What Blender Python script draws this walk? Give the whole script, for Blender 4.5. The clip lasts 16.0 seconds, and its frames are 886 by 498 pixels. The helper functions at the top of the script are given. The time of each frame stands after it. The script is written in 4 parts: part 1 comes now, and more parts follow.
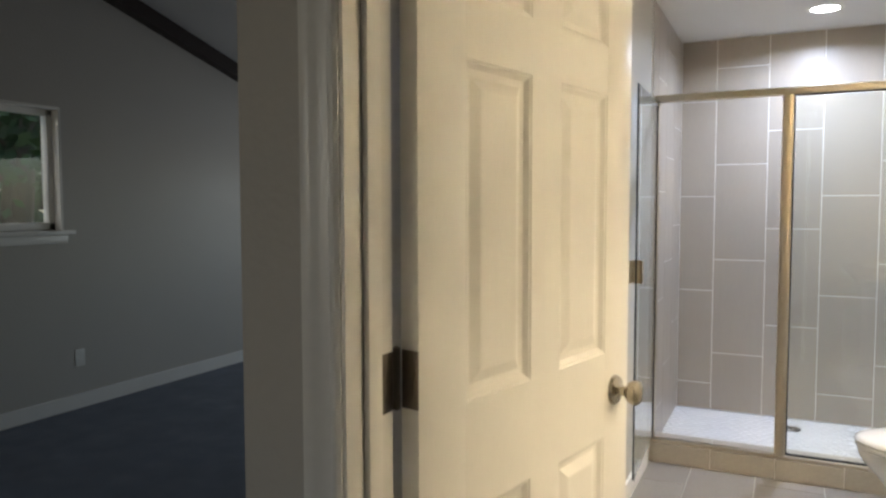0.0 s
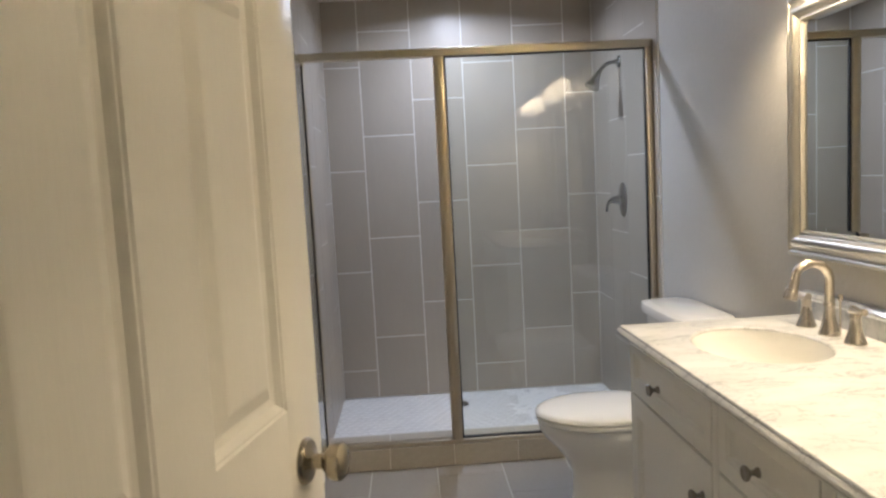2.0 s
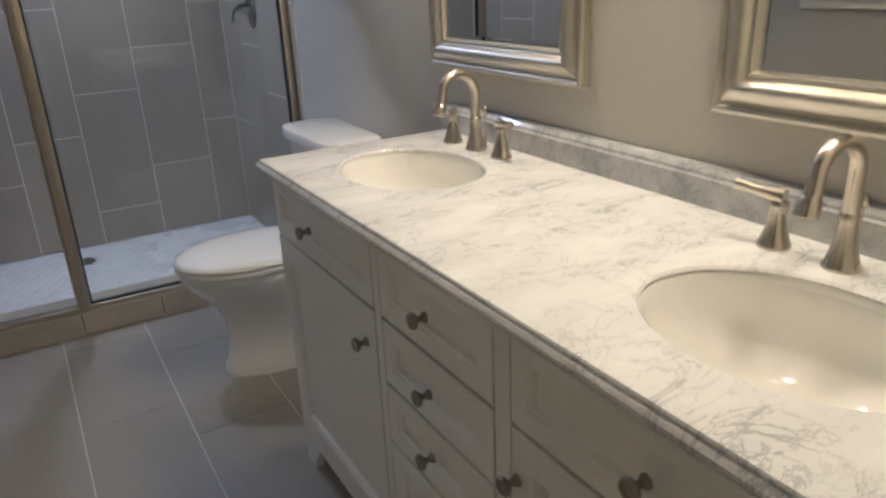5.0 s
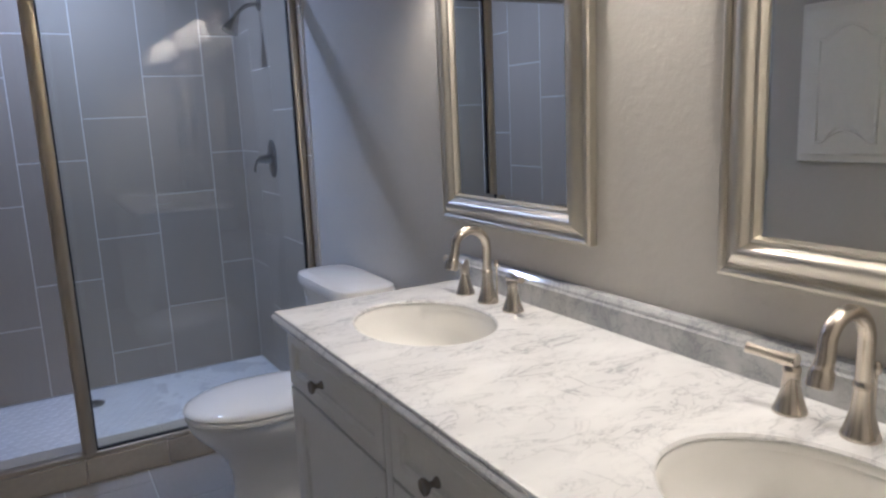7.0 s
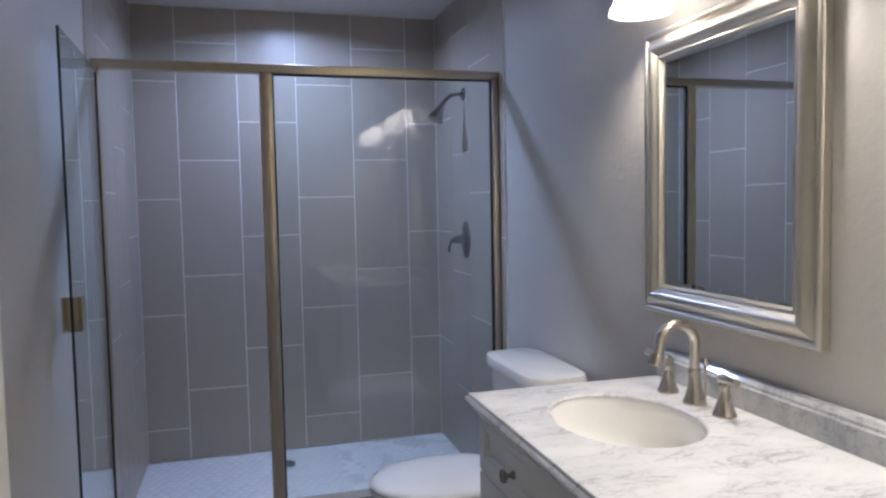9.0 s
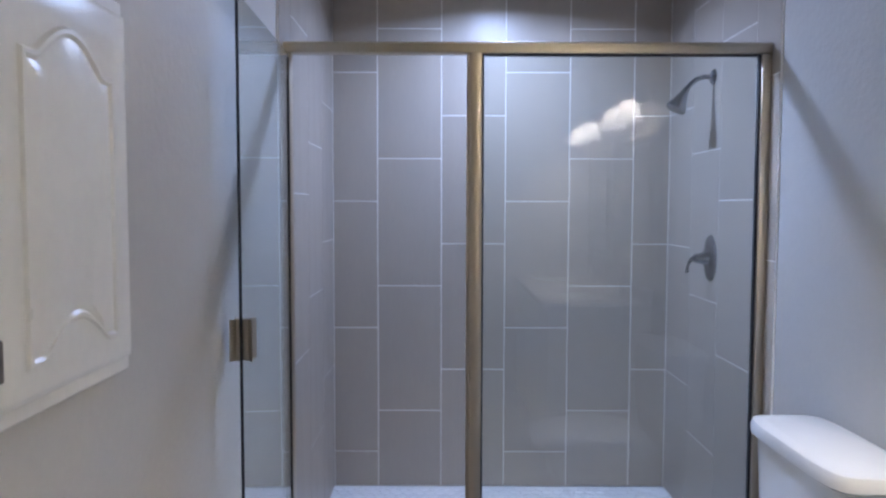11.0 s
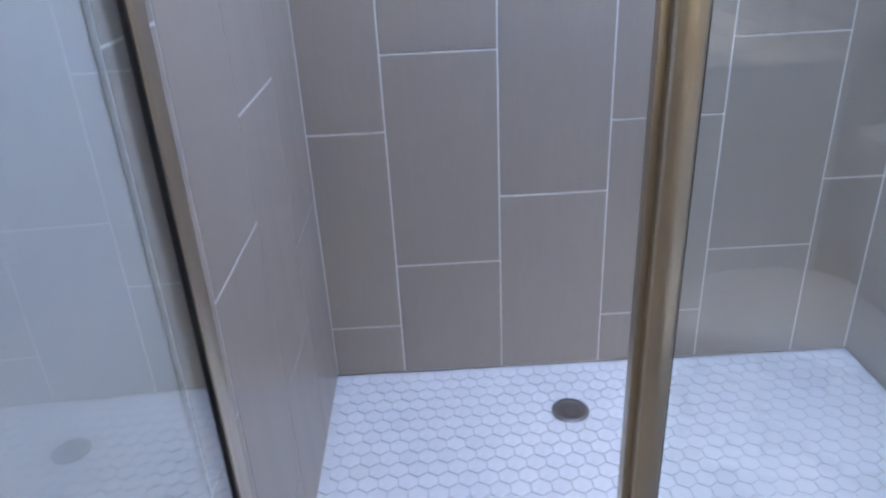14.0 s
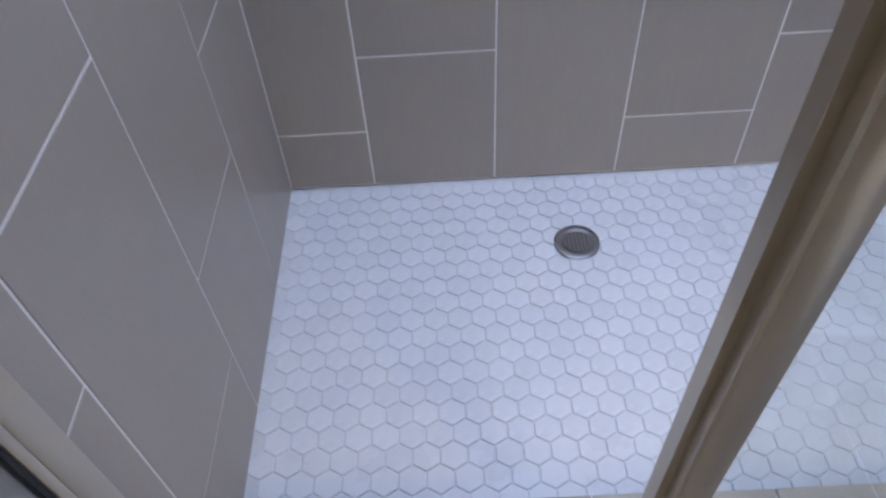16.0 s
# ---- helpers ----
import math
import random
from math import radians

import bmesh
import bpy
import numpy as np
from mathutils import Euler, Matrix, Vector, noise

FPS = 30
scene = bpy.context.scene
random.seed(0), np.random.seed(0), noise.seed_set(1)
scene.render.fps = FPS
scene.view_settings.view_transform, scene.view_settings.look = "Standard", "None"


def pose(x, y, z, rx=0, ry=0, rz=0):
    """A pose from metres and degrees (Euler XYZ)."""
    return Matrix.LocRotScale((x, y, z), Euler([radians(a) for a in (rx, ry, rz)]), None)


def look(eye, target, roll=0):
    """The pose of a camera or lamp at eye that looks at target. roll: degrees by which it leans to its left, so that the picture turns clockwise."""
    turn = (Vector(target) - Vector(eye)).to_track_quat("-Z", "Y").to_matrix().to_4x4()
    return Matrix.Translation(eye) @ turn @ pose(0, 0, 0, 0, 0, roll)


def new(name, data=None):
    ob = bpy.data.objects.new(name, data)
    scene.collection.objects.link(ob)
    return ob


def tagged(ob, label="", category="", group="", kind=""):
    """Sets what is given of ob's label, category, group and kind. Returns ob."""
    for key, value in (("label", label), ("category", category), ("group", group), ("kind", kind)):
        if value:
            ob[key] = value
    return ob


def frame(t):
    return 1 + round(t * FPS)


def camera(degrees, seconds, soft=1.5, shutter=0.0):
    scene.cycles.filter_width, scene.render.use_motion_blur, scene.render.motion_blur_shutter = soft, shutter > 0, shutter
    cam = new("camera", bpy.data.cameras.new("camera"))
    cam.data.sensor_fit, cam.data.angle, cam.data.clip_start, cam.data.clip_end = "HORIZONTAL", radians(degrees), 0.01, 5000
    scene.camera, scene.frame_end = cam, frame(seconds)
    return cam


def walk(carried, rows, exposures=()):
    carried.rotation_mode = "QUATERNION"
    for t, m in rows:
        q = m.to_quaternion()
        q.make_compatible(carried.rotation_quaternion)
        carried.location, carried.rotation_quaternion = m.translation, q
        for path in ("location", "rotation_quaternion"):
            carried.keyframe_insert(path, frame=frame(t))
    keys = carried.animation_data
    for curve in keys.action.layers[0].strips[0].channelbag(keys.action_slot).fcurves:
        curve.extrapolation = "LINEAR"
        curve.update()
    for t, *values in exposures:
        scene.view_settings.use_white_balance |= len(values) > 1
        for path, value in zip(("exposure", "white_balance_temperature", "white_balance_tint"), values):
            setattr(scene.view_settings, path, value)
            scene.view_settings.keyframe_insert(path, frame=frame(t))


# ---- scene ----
cam = camera(63.7, 16.0, soft=2.5)
PATH = [
    (0, (-0.96, -3.985, 1.342), (-1.825, -2.185, 1.222), -0.1),
    (0.5, (-0.947, -3.855, 1.338), (-1.724, -2.015, 1.239), -0.4),
    (1, (-0.926, -3.737, 1.342), (-1.572, -1.847, 1.244), -0.6),
    (1.5, (-1.0, -3.629, 1.351), (-1.32, -1.658, 1.229), -1.9),
    (2, (-1.13, -3.396, 1.323), (-1.04, -1.407, 1.131), -3.0),
    (2.5, (-1.125, -3.272, 1.308), (-0.7, -1.346, 0.977), -2.9),
    (3, (-1.08, -3.208, 1.301), (-0.406, -1.39, 0.809), -2.9),
    (3.5, (-1.061, -3.165, 1.308), (-0.206, -1.476, 0.667), -1.9),
    (5.8, (-1.009, -3.089, 1.282), (-0.066, -1.482, 0.555), -2.4),
    (6, (-1.01, -3.09, 1.293), (-0.062, -1.468, 0.607), -2.6),
    (6.5, (-1.014, -3.095, 1.318), (-0.049, -1.426, 0.786), -2.7),
    (7, (-1.023, -3.102, 1.34), (-0.049, -1.394, 0.973), -2.5),
    (7.5, (-1.038, -3.11, 1.344), (-0.073, -1.374, 1.11), -2.0),
    (8, (-1.041, -3.115, 1.353), (-0.149, -1.333, 1.182), -1.9),
    (8.5, (-1.057, -3.118, 1.361), (-0.306, -1.271, 1.21), -1.8),
    (9, (-1.064, -3.063, 1.348), (-0.527, -1.14, 1.223), -1.1),
    (9.5, (-1.071, -2.992, 1.354), (-0.744, -1.022, 1.245), -0.4),
    (9.7, (-1.086, -2.955, 1.356), (-0.811, -0.977, 1.254), -0.2),
    (11.8, (-1.053, -2.061, 1.415), (-1.196, -0.073, 1.249), 0.6),
    (12, (-1.071, -1.929, 1.444), (-1.245, 0.051, 1.221), 0.7),
    (12.5, (-1.094, -1.685, 1.418), (-1.324, 0.277, 1.103), -0.5),
    (13, (-1.093, -1.492, 1.407), (-1.342, 0.434, 0.928), -1.9),
    (13.5, (-1.156, -1.25, 1.369), (-1.309, 0.627, 0.695), -3.0),
    (14, (-1.248, -0.986, 1.334), (-1.234, 0.815, 0.465), -3.0),
    (14.5, (-1.266, -0.822, 1.308), (-1.174, 0.883, 0.267), -1.6),
    (15, (-1.214, -0.66, 1.292), (-1.165, 0.921, 0.068), -2.8),
    (15.5, (-1.197, -0.542, 1.276), (-1.188, 0.901, -0.108), -3.3),
    (16, (-1.19, -0.467, 1.257), (-1.211, 0.861, -0.238), -3.8),
]
walk(cam, [(t, look(eye, target, roll)) for t, eye, target, roll in PATH], [
    (0.0, 0.85, 6700, 10), (1.0, 0.72, 6650, 10), (1.5, 0.48, 6600, 11), (2.0, 0.15, 6650, 11), (3.5, -0.25, 6700, 11), (5.8, -0.48, 5550, 15),
    (7.0, -0.48, 5340, 17), (9.0, -0.36, 5220, 17), (9.7, -0.18, 5220, 17), (11.8, 0.30, 5250, 17), (14.0, 0.38, 5350, 16), (16.0, 0.12, 5650, 16)])

# ---- light ----
world = bpy.data.worlds.new("world")
scene.world = world
world.use_nodes = True
wn = world.node_tree
sky = wn.nodes.new("ShaderNodeTexSky")
sky.sky_type, sky.sun_disc = "NISHITA", False
sky.sun_elevation, sky.sun_rotation = radians(38), radians(200)
wn.links.new(sky.outputs[0], wn.nodes["Background"].inputs[0])
wn.nodes["Background"].inputs[1].default_value = 0.10
sun = new("sun", bpy.data.lights.new("sun", "SUN"))
sun.data.energy, sun.data.angle, sun.data.color = 0.5, radians(12), (1, 0.93, 0.85)
sun.matrix_world = pose(0, 0, 20, 52, 0, 200)
BULB_POWER, SPOT_POWER = 7.2, 16.5
BULB_COLOR, SPOT_COLOR = (1.0, 0.84, 0.60), (0.64, 0.75, 1.0)
SPOT = (-0.80, 0.34)

# two added fill lamps in unseen openings, to brighten the bedroom
for spot_m, sx, sy, power, tone in ((pose(-3.4, 2.52, 1.4, -90, 0, 0), 1.6, 0.9, 6.5, (0.80, 0.89, 1.0)), (pose(-2.6, -7.22, 1.6, 90, 0, 0), 1.8, 1.2, 5.0, (0.95, 0.92, 0.88))):
    fill_lamp = new("bedroom_fill", bpy.data.lights.new("bedroom_fill", "AREA"))
    fill_lamp.data.shape, fill_lamp.data.size, fill_lamp.data.size_y, fill_lamp.data.energy, fill_lamp.data.color = "RECTANGLE", sx, sy, power, tone
    fill_lamp.matrix_world = spot_m

# main planes of the bathroom
XO = -1.672
XW, XE, YN, YS = -1.588, 0.008, 0.86, -3.06
CEIL = 2.38
YG = -0.16
XJ0, XJ1 = -1.49, -0.806


# ---- materials ----
def material(name, color, rough=0.5, metal=0.0, vary=0.06, scale=6.0, fine=120.0, bump=0.05, depth=0.001, per_piece=0.0, stretch=(1, 1, 1), coat=0.0, spec=0.5):
    m = bpy.data.materials.new(name)
    m.use_nodes = True
    t = m.node_tree
    b = t.nodes["Principled BSDF"]
    b.inputs["Roughness"].default_value, b.inputs["Metallic"].default_value = rough, metal
    b.inputs["Coat Weight"].default_value = coat
    b.inputs["Specular IOR Level"].default_value = spec
    co = t.nodes.new("ShaderNodeTexCoord")
    mp = t.nodes.new("ShaderNodeMapping")
    mp.inputs["Scale"].default_value = stretch
    t.links.new(co.outputs["Object"], mp.inputs[0])
    n1, n2 = t.nodes.new("ShaderNodeTexNoise"), t.nodes.new("ShaderNodeTexNoise")
    n1.inputs["Scale"].default_value, n2.inputs["Scale"].default_value = scale, fine
    n1.inputs["Detail"].default_value = 5
    t.links.new(mp.outputs[0], n1.inputs[0]), t.links.new(mp.outputs[0], n2.inputs[0])
    add = t.nodes.new("ShaderNodeMath")
    add.operation = "ADD"
    t.links.new(n1.outputs[0], add.inputs[0]), t.links.new(n2.outputs[0], add.inputs[1])
    ramp = t.nodes.new("ShaderNodeMapRange")
    ramp.inputs[1].default_value, ramp.inputs[2].default_value = 0.6, 1.4
    ramp.inputs[3].default_value, ramp.inputs[4].default_value = 1 - vary, 1 + vary
    t.links.new(add.outputs[0], ramp.inputs[0])
    value = ramp.outputs[0]
    if per_piece:
        info = t.nodes.new("ShaderNodeObjectInfo")
        r2 = t.nodes.new("ShaderNodeMapRange")
        r2.inputs[3].default_value, r2.inputs[4].default_value = 1 - per_piece, 1 + per_piece
        t.links.new(info.outputs["Random"], r2.inputs[0])
        mul = t.nodes.new("ShaderNodeMath")
        mul.operation = "MULTIPLY"
        t.links.new(value, mul.inputs[0]), t.links.new(r2.outputs[0], mul.inputs[1])
        value = mul.outputs[0]
    mix = t.nodes.new("ShaderNodeVectorMath")
    mix.operation = "SCALE"
    mix.inputs[0].default_value = color
    t.links.new(value, mix.inputs["Scale"])
    t.links.new(mix.outputs[0], b.inputs["Base Color"])
    rr = t.nodes.new("ShaderNodeMapRange")
    rr.inputs[1].default_value, rr.inputs[2].default_value = 0.3, 0.7
    rr.inputs[3].default_value, rr.inputs[4].default_value = max(rough * 0.85, 0.02), rough * 1.15
    t.links.new(n1.outputs[0], rr.inputs[0]), t.links.new(rr.outputs[0], b.inputs["Roughness"])
    if bump:
        bp = t.nodes.new("ShaderNodeBump")
        bp.inputs["Strength"].default_value, bp.inputs["Distance"].default_value = bump, depth
        t.links.new(n2.outputs[0], bp.inputs["Height"]), t.links.new(bp.outputs[0], b.inputs["Normal"])
    return m


PAINT = material("grey_beige_wall_paint", (0.50, 0.475, 0.43), 0.5, vary=0.025, scale=2.5, fine=60, bump=0.6, depth=0.002)
CEILING = material("ceiling_paint", (0.72, 0.71, 0.69), 0.7, vary=0.03, fine=110, bump=0.6, depth=0.003)
WHITE = material("white_door_enamel", (0.86, 0.83, 0.76), 0.33, vary=0.025, scale=3, fine=60, bump=0.12, depth=0.001, stretch=(6, 6, 0.6))
TRIM = material("white_trim_enamel", (0.80, 0.78, 0.73), 0.32, vary=0.03, fine=60, bump=0.05)
CABINET = material("white_cabinet_paint", (0.78, 0.77, 0.73), 0.35, vary=0.03, fine=80, bump=0.06)
TILE = material("taupe_wall_tile", (0.375, 0.328, 0.272), 0.34, vary=0.035, scale=3, fine=40, bump=0, per_piece=0.04, stretch=(5, 5, 0.5))
FLOOR_TILE = material("taupe_floor_tile", (0.27, 0.245, 0.215), 0.34, vary=0.06, scale=3, fine=30, bump=0, per_piece=0.06, stretch=(3, 0.8, 1))
GROUT = material("pale_grout", (0.80, 0.79, 0.76), 0.85, fine=300, bump=0.4)
FLOOR_GROUT = material("floor_grout", (0.56, 0.54, 0.51), 0.85, fine=300, bump=0.4)
HEX = material("white_hex_tile", (0.80, 0.80, 0.80), 0.28, vary=0.04, per_piece=0.035, fine=40)
HEX_GROUT = material("hex_grout", (0.68, 0.68, 0.67), 0.85, vary=0.15, scale=8, fine=300, bump=0.4)
CURB_TILE = material("tan_curb_tile", (0.40, 0.36, 0.30), 0.35, vary=0.08, per_piece=0.05, fine=60)
NICKEL = material("brushed_nickel", (0.66, 0.60, 0.52), 0.26, 1.0, vary=0.04, fine=250, bump=0.04)
FRAME_METAL = material("champagne_nickel", (0.55, 0.485, 0.38), 0.36, 1.0, vary=0.0, fine=200, bump=0)
DOOR_NICKEL = material("aged_nickel", (0.44, 0.39, 0.31), 0.26, 1.0, vary=0.02, bump=0)
DARK_METAL = material("dark_bronze", (0.20, 0.17, 0.14), 0.38, 1.0, vary=0.1)
KNOB_METAL = material("pewter_knob", (0.30, 0.27, 0.23), 0.30, 1.0, vary=0.06)
PEWTER = material("dull_steel", (0.36, 0.35, 0.34), 0.4, 1.0, vary=0.06)
CHROME = material("chrome", (0.38, 0.38, 0.40), 0.07, 1.0, vary=0.02, bump=0)
SILVER = material("silver_leaf_frame", (0.66, 0.62, 0.54), 0.36, 1.0, vary=0.015, scale=10, fine=180, bump=0)
PORCELAIN = material("white_porcelain", (0.82, 0.805, 0.765), 0.05, vary=0.015, bump=0, coat=0.4)
CARPET = material("grey_carpet", (0.20, 0.225, 0.27), 0.95, vary=0.3, scale=5, fine=260, bump=1.0, depth=0.006)
BEAM = material("dark_stained_wood", (0.028, 0.017, 0.014), 0.5, vary=0.3, fine=60, bump=0.2, stretch=(8, 1, 8))
RUBBER = material("black_seal", (0.012, 0.012, 0.013), 0.6, bump=0)
PLASTIC = material("white_plate", (0.75, 0.74, 0.70), 0.4, bump=0)
GRASS = material("grass", (0.05, 0.09, 0.025), 0.9, vary=0.4, scale=2, fine=60, bump=0.5)
BARK = material("bark", (0.10, 0.075, 0.055), 0.9, vary=0.35, scale=8, fine=60, bump=0.8, depth=0.01)
LEAF = material("leaves", (0.055, 0.10, 0.035), 0.6, vary=0.3, per_piece=0.1)


def marble(name, pale, vein, cloud, freq=1.0):
    m = material(name, (0.80, 0.79, 0.77), 0.09, bump=0)
    t = m.node_tree
    b = t.nodes["Principled BSDF"]
    co = t.nodes.new("ShaderNodeTexCoord")
    mp = t.nodes.new("ShaderNodeMapping")
    mp.inputs["Rotation"].default_value = (0.2, 0.3, 0.75)
    mp.inputs["Scale"].default_value = (freq, 1.9 * freq if freq == 1 else freq, freq)
    t.links.new(co.outputs["Object"], mp.inputs[0])
    layers = []
    for scale, width, dist in ((3.6, 0.013, 0.9), (12.0, 0.026, 0.7)):
        n = t.nodes.new("ShaderNodeTexNoise")
        n.inputs["Scale"].default_value, n.inputs["Detail"].default_value = scale, 8
        n.inputs["Roughness"].default_value, n.inputs["Distortion"].default_value = 0.62, dist
        t.links.new(mp.outputs[0], n.inputs[0])
        s = t.nodes.new("ShaderNodeMath")
        s.operation = "SUBTRACT"
        s.inputs[1].default_value = 0.5
        t.links.new(n.outputs[0], s.inputs[0])
        a = t.nodes.new("ShaderNodeMath")
        a.operation = "ABSOLUTE"
        t.links.new(s.outputs[0], a.inputs[0])
        r = t.nodes.new("ShaderNodeMapRange")
        r.interpolation_type = "SMOOTHSTEP"
        r.inputs[2].default_value = width
        r.inputs[3].default_value, r.inputs[4].default_value = (1.0, 0.0)
        t.links.new(a.outputs[0], r.inputs[0])
        layers.append(r.outputs[0])
    big = t.nodes.new("ShaderNodeTexNoise")
    big.inputs["Scale"].default_value, big.inputs["Detail"].default_value = 5.0, 6
    t.links.new(mp.outputs[0], big.inputs[0])
    rb = t.nodes.new("ShaderNodeMapRange")
    rb.inputs[1].default_value, rb.inputs[2].default_value = 0.32, 0.66
    t.links.new(big.outputs[0], rb.inputs[0])
    mul = t.nodes.new("ShaderNodeMath")
    mul.operation = "MULTIPLY"
    t.links.new(layers[0], mul.inputs[0]), t.links.new(rb.outputs[0], mul.inputs[1])
    m2 = t.nodes.new("ShaderNodeMath")
    m2.operation = "MULTIPLY"
    t.links.new(layers[1], m2.inputs[0]), t.links.new(rb.outputs[0], m2.inputs[1])
    sm = t.nodes.new("ShaderNodeMath")
    sm.operation = "MULTIPLY_ADD"
    sm.inputs[1].default_value = 0.7
    t.links.new(m2.outputs[0], sm.inputs[0]), t.links.new(mul.outputs[0], sm.inputs[2])
    fm = t.nodes.new("ShaderNodeMath")
    fm.operation = "MULTIPLY_ADD"
    fm.inputs[1].default_value = cloud
    t.links.new(rb.outputs[0], fm.inputs[0]), t.links.new(sm.outputs[0], fm.inputs[2])
    mixc = t.nodes.new("ShaderNodeMix")
    mixc.data_type = "RGBA"
    mixc.clamp_factor = True
    mixc.inputs["A"].default_value, mixc.inputs["B"].default_value = (*pale, 1), (*vein, 1)
    t.links.new(fm.outputs[0], mixc.inputs["Factor"])
    t.links.new(mixc.outputs["Result"], b.inputs["Base Color"])
    return m


def glass(name, color=(0.93, 0.97, 0.96), rough=0.0):
    m = bpy.data.materials.new(name)
    m.use_nodes = True
    b = m.node_tree.nodes["Principled BSDF"]
    b.inputs["Base Color"].default_value = (*color, 1)
    b.inputs["Transmission Weight"].default_value, b.inputs["Roughness"].default_value, b.inputs["IOR"].default_value = 1.0, rough, 1.5
    return m


def mirror_glass():
    m = bpy.data.materials.new("mirror_silvering")
    m.use_nodes = True
    b = m.node_tree.nodes["Principled BSDF"]
    b.inputs["Base Color"].default_value = (0.86, 0.88, 0.87, 1)
    b.inputs["Metallic"].default_value, b.inputs["Roughness"].default_value = 1.0, 0.01
    return m


def emitter(name, color, strength):
    m = bpy.data.materials.new(name)
    m.use_nodes = True
    b = m.node_tree.nodes["Principled BSDF"]
    b.inputs["Emission Color"].default_value, b.inputs["Emission Strength"].default_value = (*color, 1), strength
    return m


def frosted():
    m = bpy.data.materials.new("frosted_white_glass")
    m.use_nodes = True
    t = m.node_tree
    tr, di, mx = t.nodes.new("ShaderNodeBsdfTranslucent"), t.nodes.new("ShaderNodeBsdfDiffuse"), t.nodes.new("ShaderNodeMixShader")
    tr.inputs[0].default_value, di.inputs[0].default_value = (0.96, 0.95, 0.92, 1), (0.95, 0.95, 0.93, 1)
    mx.inputs[0].default_value = 0.2
    t.links.new(tr.outputs[0], mx.inputs[1]), t.links.new(di.outputs[0], mx.inputs[2])
    t.links.new(mx.outputs[0], t.nodes["Material Output"].inputs[0])
    return m


SPLASH = marble("grey_marble", (0.56, 0.56, 0.55), (0.30, 0.31, 0.32), 0.75, 2.6)
MARBLE, GLASS, MIRROR, FROSTED = marble("white_carrara_marble", (0.77, 0.765, 0.75), (0.43, 0.43, 0.44), 0.36), glass("clear_glass"), mirror_glass(), frosted()
BULB = emitter("warm_bulb", BULB_COLOR, 230)
LED = emitter("cool_led_lens", (0.85, 0.92, 1.0), 14)


# ---- mesh helpers ----
def solid(bm, x0, x1, y0, y1, z0, z1, bevel=0.0, segments=2):
    made = bmesh.ops.create_cube(bm, size=1)["verts"]
    bmesh.ops.scale(bm, vec=(x1 - x0, y1 - y0, z1 - z0), verts=made)
    bmesh.ops.translate(bm, vec=((x0 + x1) / 2, (y0 + y1) / 2, (z0 + z1) / 2), verts=made)
    if bevel:
        edges = {e for v in made for e in v.link_edges}
        bmesh.ops.bevel(bm, geom=list(edges), offset=bevel, segments=segments, affect="EDGES", profile=0.5)
    return bm


def box(*a, bevel=0.0, segments=2):
    return solid(bmesh.new(), *a, bevel=bevel, segments=segments)


def rings(bm, loops, cap_first=False, cap_last=False):
    """Bridges closed loops of equally many points."""
    vs = [[bm.verts.new(p) for p in loop] for loop in loops]
    n = len(vs[0])
    for a, b in zip(vs, vs[1:]):
        for i in range(n):
            bm.faces.new((a[i], a[(i + 1) % n], b[(i + 1) % n], b[i]))
    if cap_first:
        bm.faces.new(vs[0][::-1])
    if cap_last:
        bm.faces.new(vs[-1])
    return bm


def lathe(bm, profile, n=28, m=None, capped=True):
    """A profile of (radius, height) turned about z, moved by m."""
    m = m or Matrix()
    loops = [[m @ Vector((r * math.cos(2 * math.pi * i / n), r * math.sin(2 * math.pi * i / n), h)) for i in range(n)] for r, h in profile]
    return rings(bm, loops, capped, capped)


def oval(cx, cy, rx, ry, z, n=48, power=2.0, back=0.0):
    """A closed oval loop in a plane of one height; power over 2 squares it."""
    out = []
    for i in range(n):
        a = 2 * math.pi * i / n
        c, s = math.cos(a), math.sin(a)
        out.append((cx + rx * math.copysign(abs(c) ** (2 / power), c) + (back if c > 0 else 0), cy + ry * math.copysign(abs(s) ** (2 / power), s), z))
    return out


def tube(bm, points, radii, n=14):
    """A round tube along points."""
    loops, up = [], Vector((0.31, 0.87, 0.38)).normalized()
    for i, p in enumerate(points):
        d = (Vector(points[min(i + 1, len(points) - 1)]) - Vector(points[max(i - 1, 0)])).normalized()
        u = d.cross(up).normalized()
        v = d.cross(u)
        r = radii[i] if isinstance(radii, (list, tuple)) else radii
        loops.append([Vector(p) + r * (math.cos(2 * math.pi * k / n) * u + math.sin(2 * math.pi * k / n) * v) for k in range(n)])
    return rings(bm, loops, True, True)


def rect_rings(bm, u0, u1, v0, v1, steps, place, cap=True, cap_back=False):
    """Nested rectangles: steps are (inset, height); place maps (u, v, height) to a point."""
    loops = [[place(*q, h) for q in ((u0 + i, v0 + i), (u1 - i, v0 + i), (u1 - i, v1 - i), (u0 + i, v1 - i))] for i, h in steps]
    return rings(bm, loops, cap_back, cap)


def finish(bm, smooth=None):
    bmesh.ops.recalc_face_normals(bm, faces=bm.faces)
    me = bpy.data.meshes.new("mesh")
    bm.to_mesh(me)
    bm.free()
    if smooth:
        me.polygons.foreach_set("use_smooth", [True] * len(me.polygons))
        me.set_sharp_from_angle(angle=radians(smooth))
    return me


def part(name, bm, mat, parent, label="", smooth=35):
    ob = new(name, finish(bm, smooth))
    ob.data.materials.append(mat)
    ob.parent = parent
    if label:
        ob["label"] = label
    return ob


def thing(name, label, category, m=None, group="", kind=""):
    ob = new(name)
    ob.empty_display_size = 0.1
    ob.matrix_basis = m or Matrix()
    return tagged(ob, label, category, group, kind)


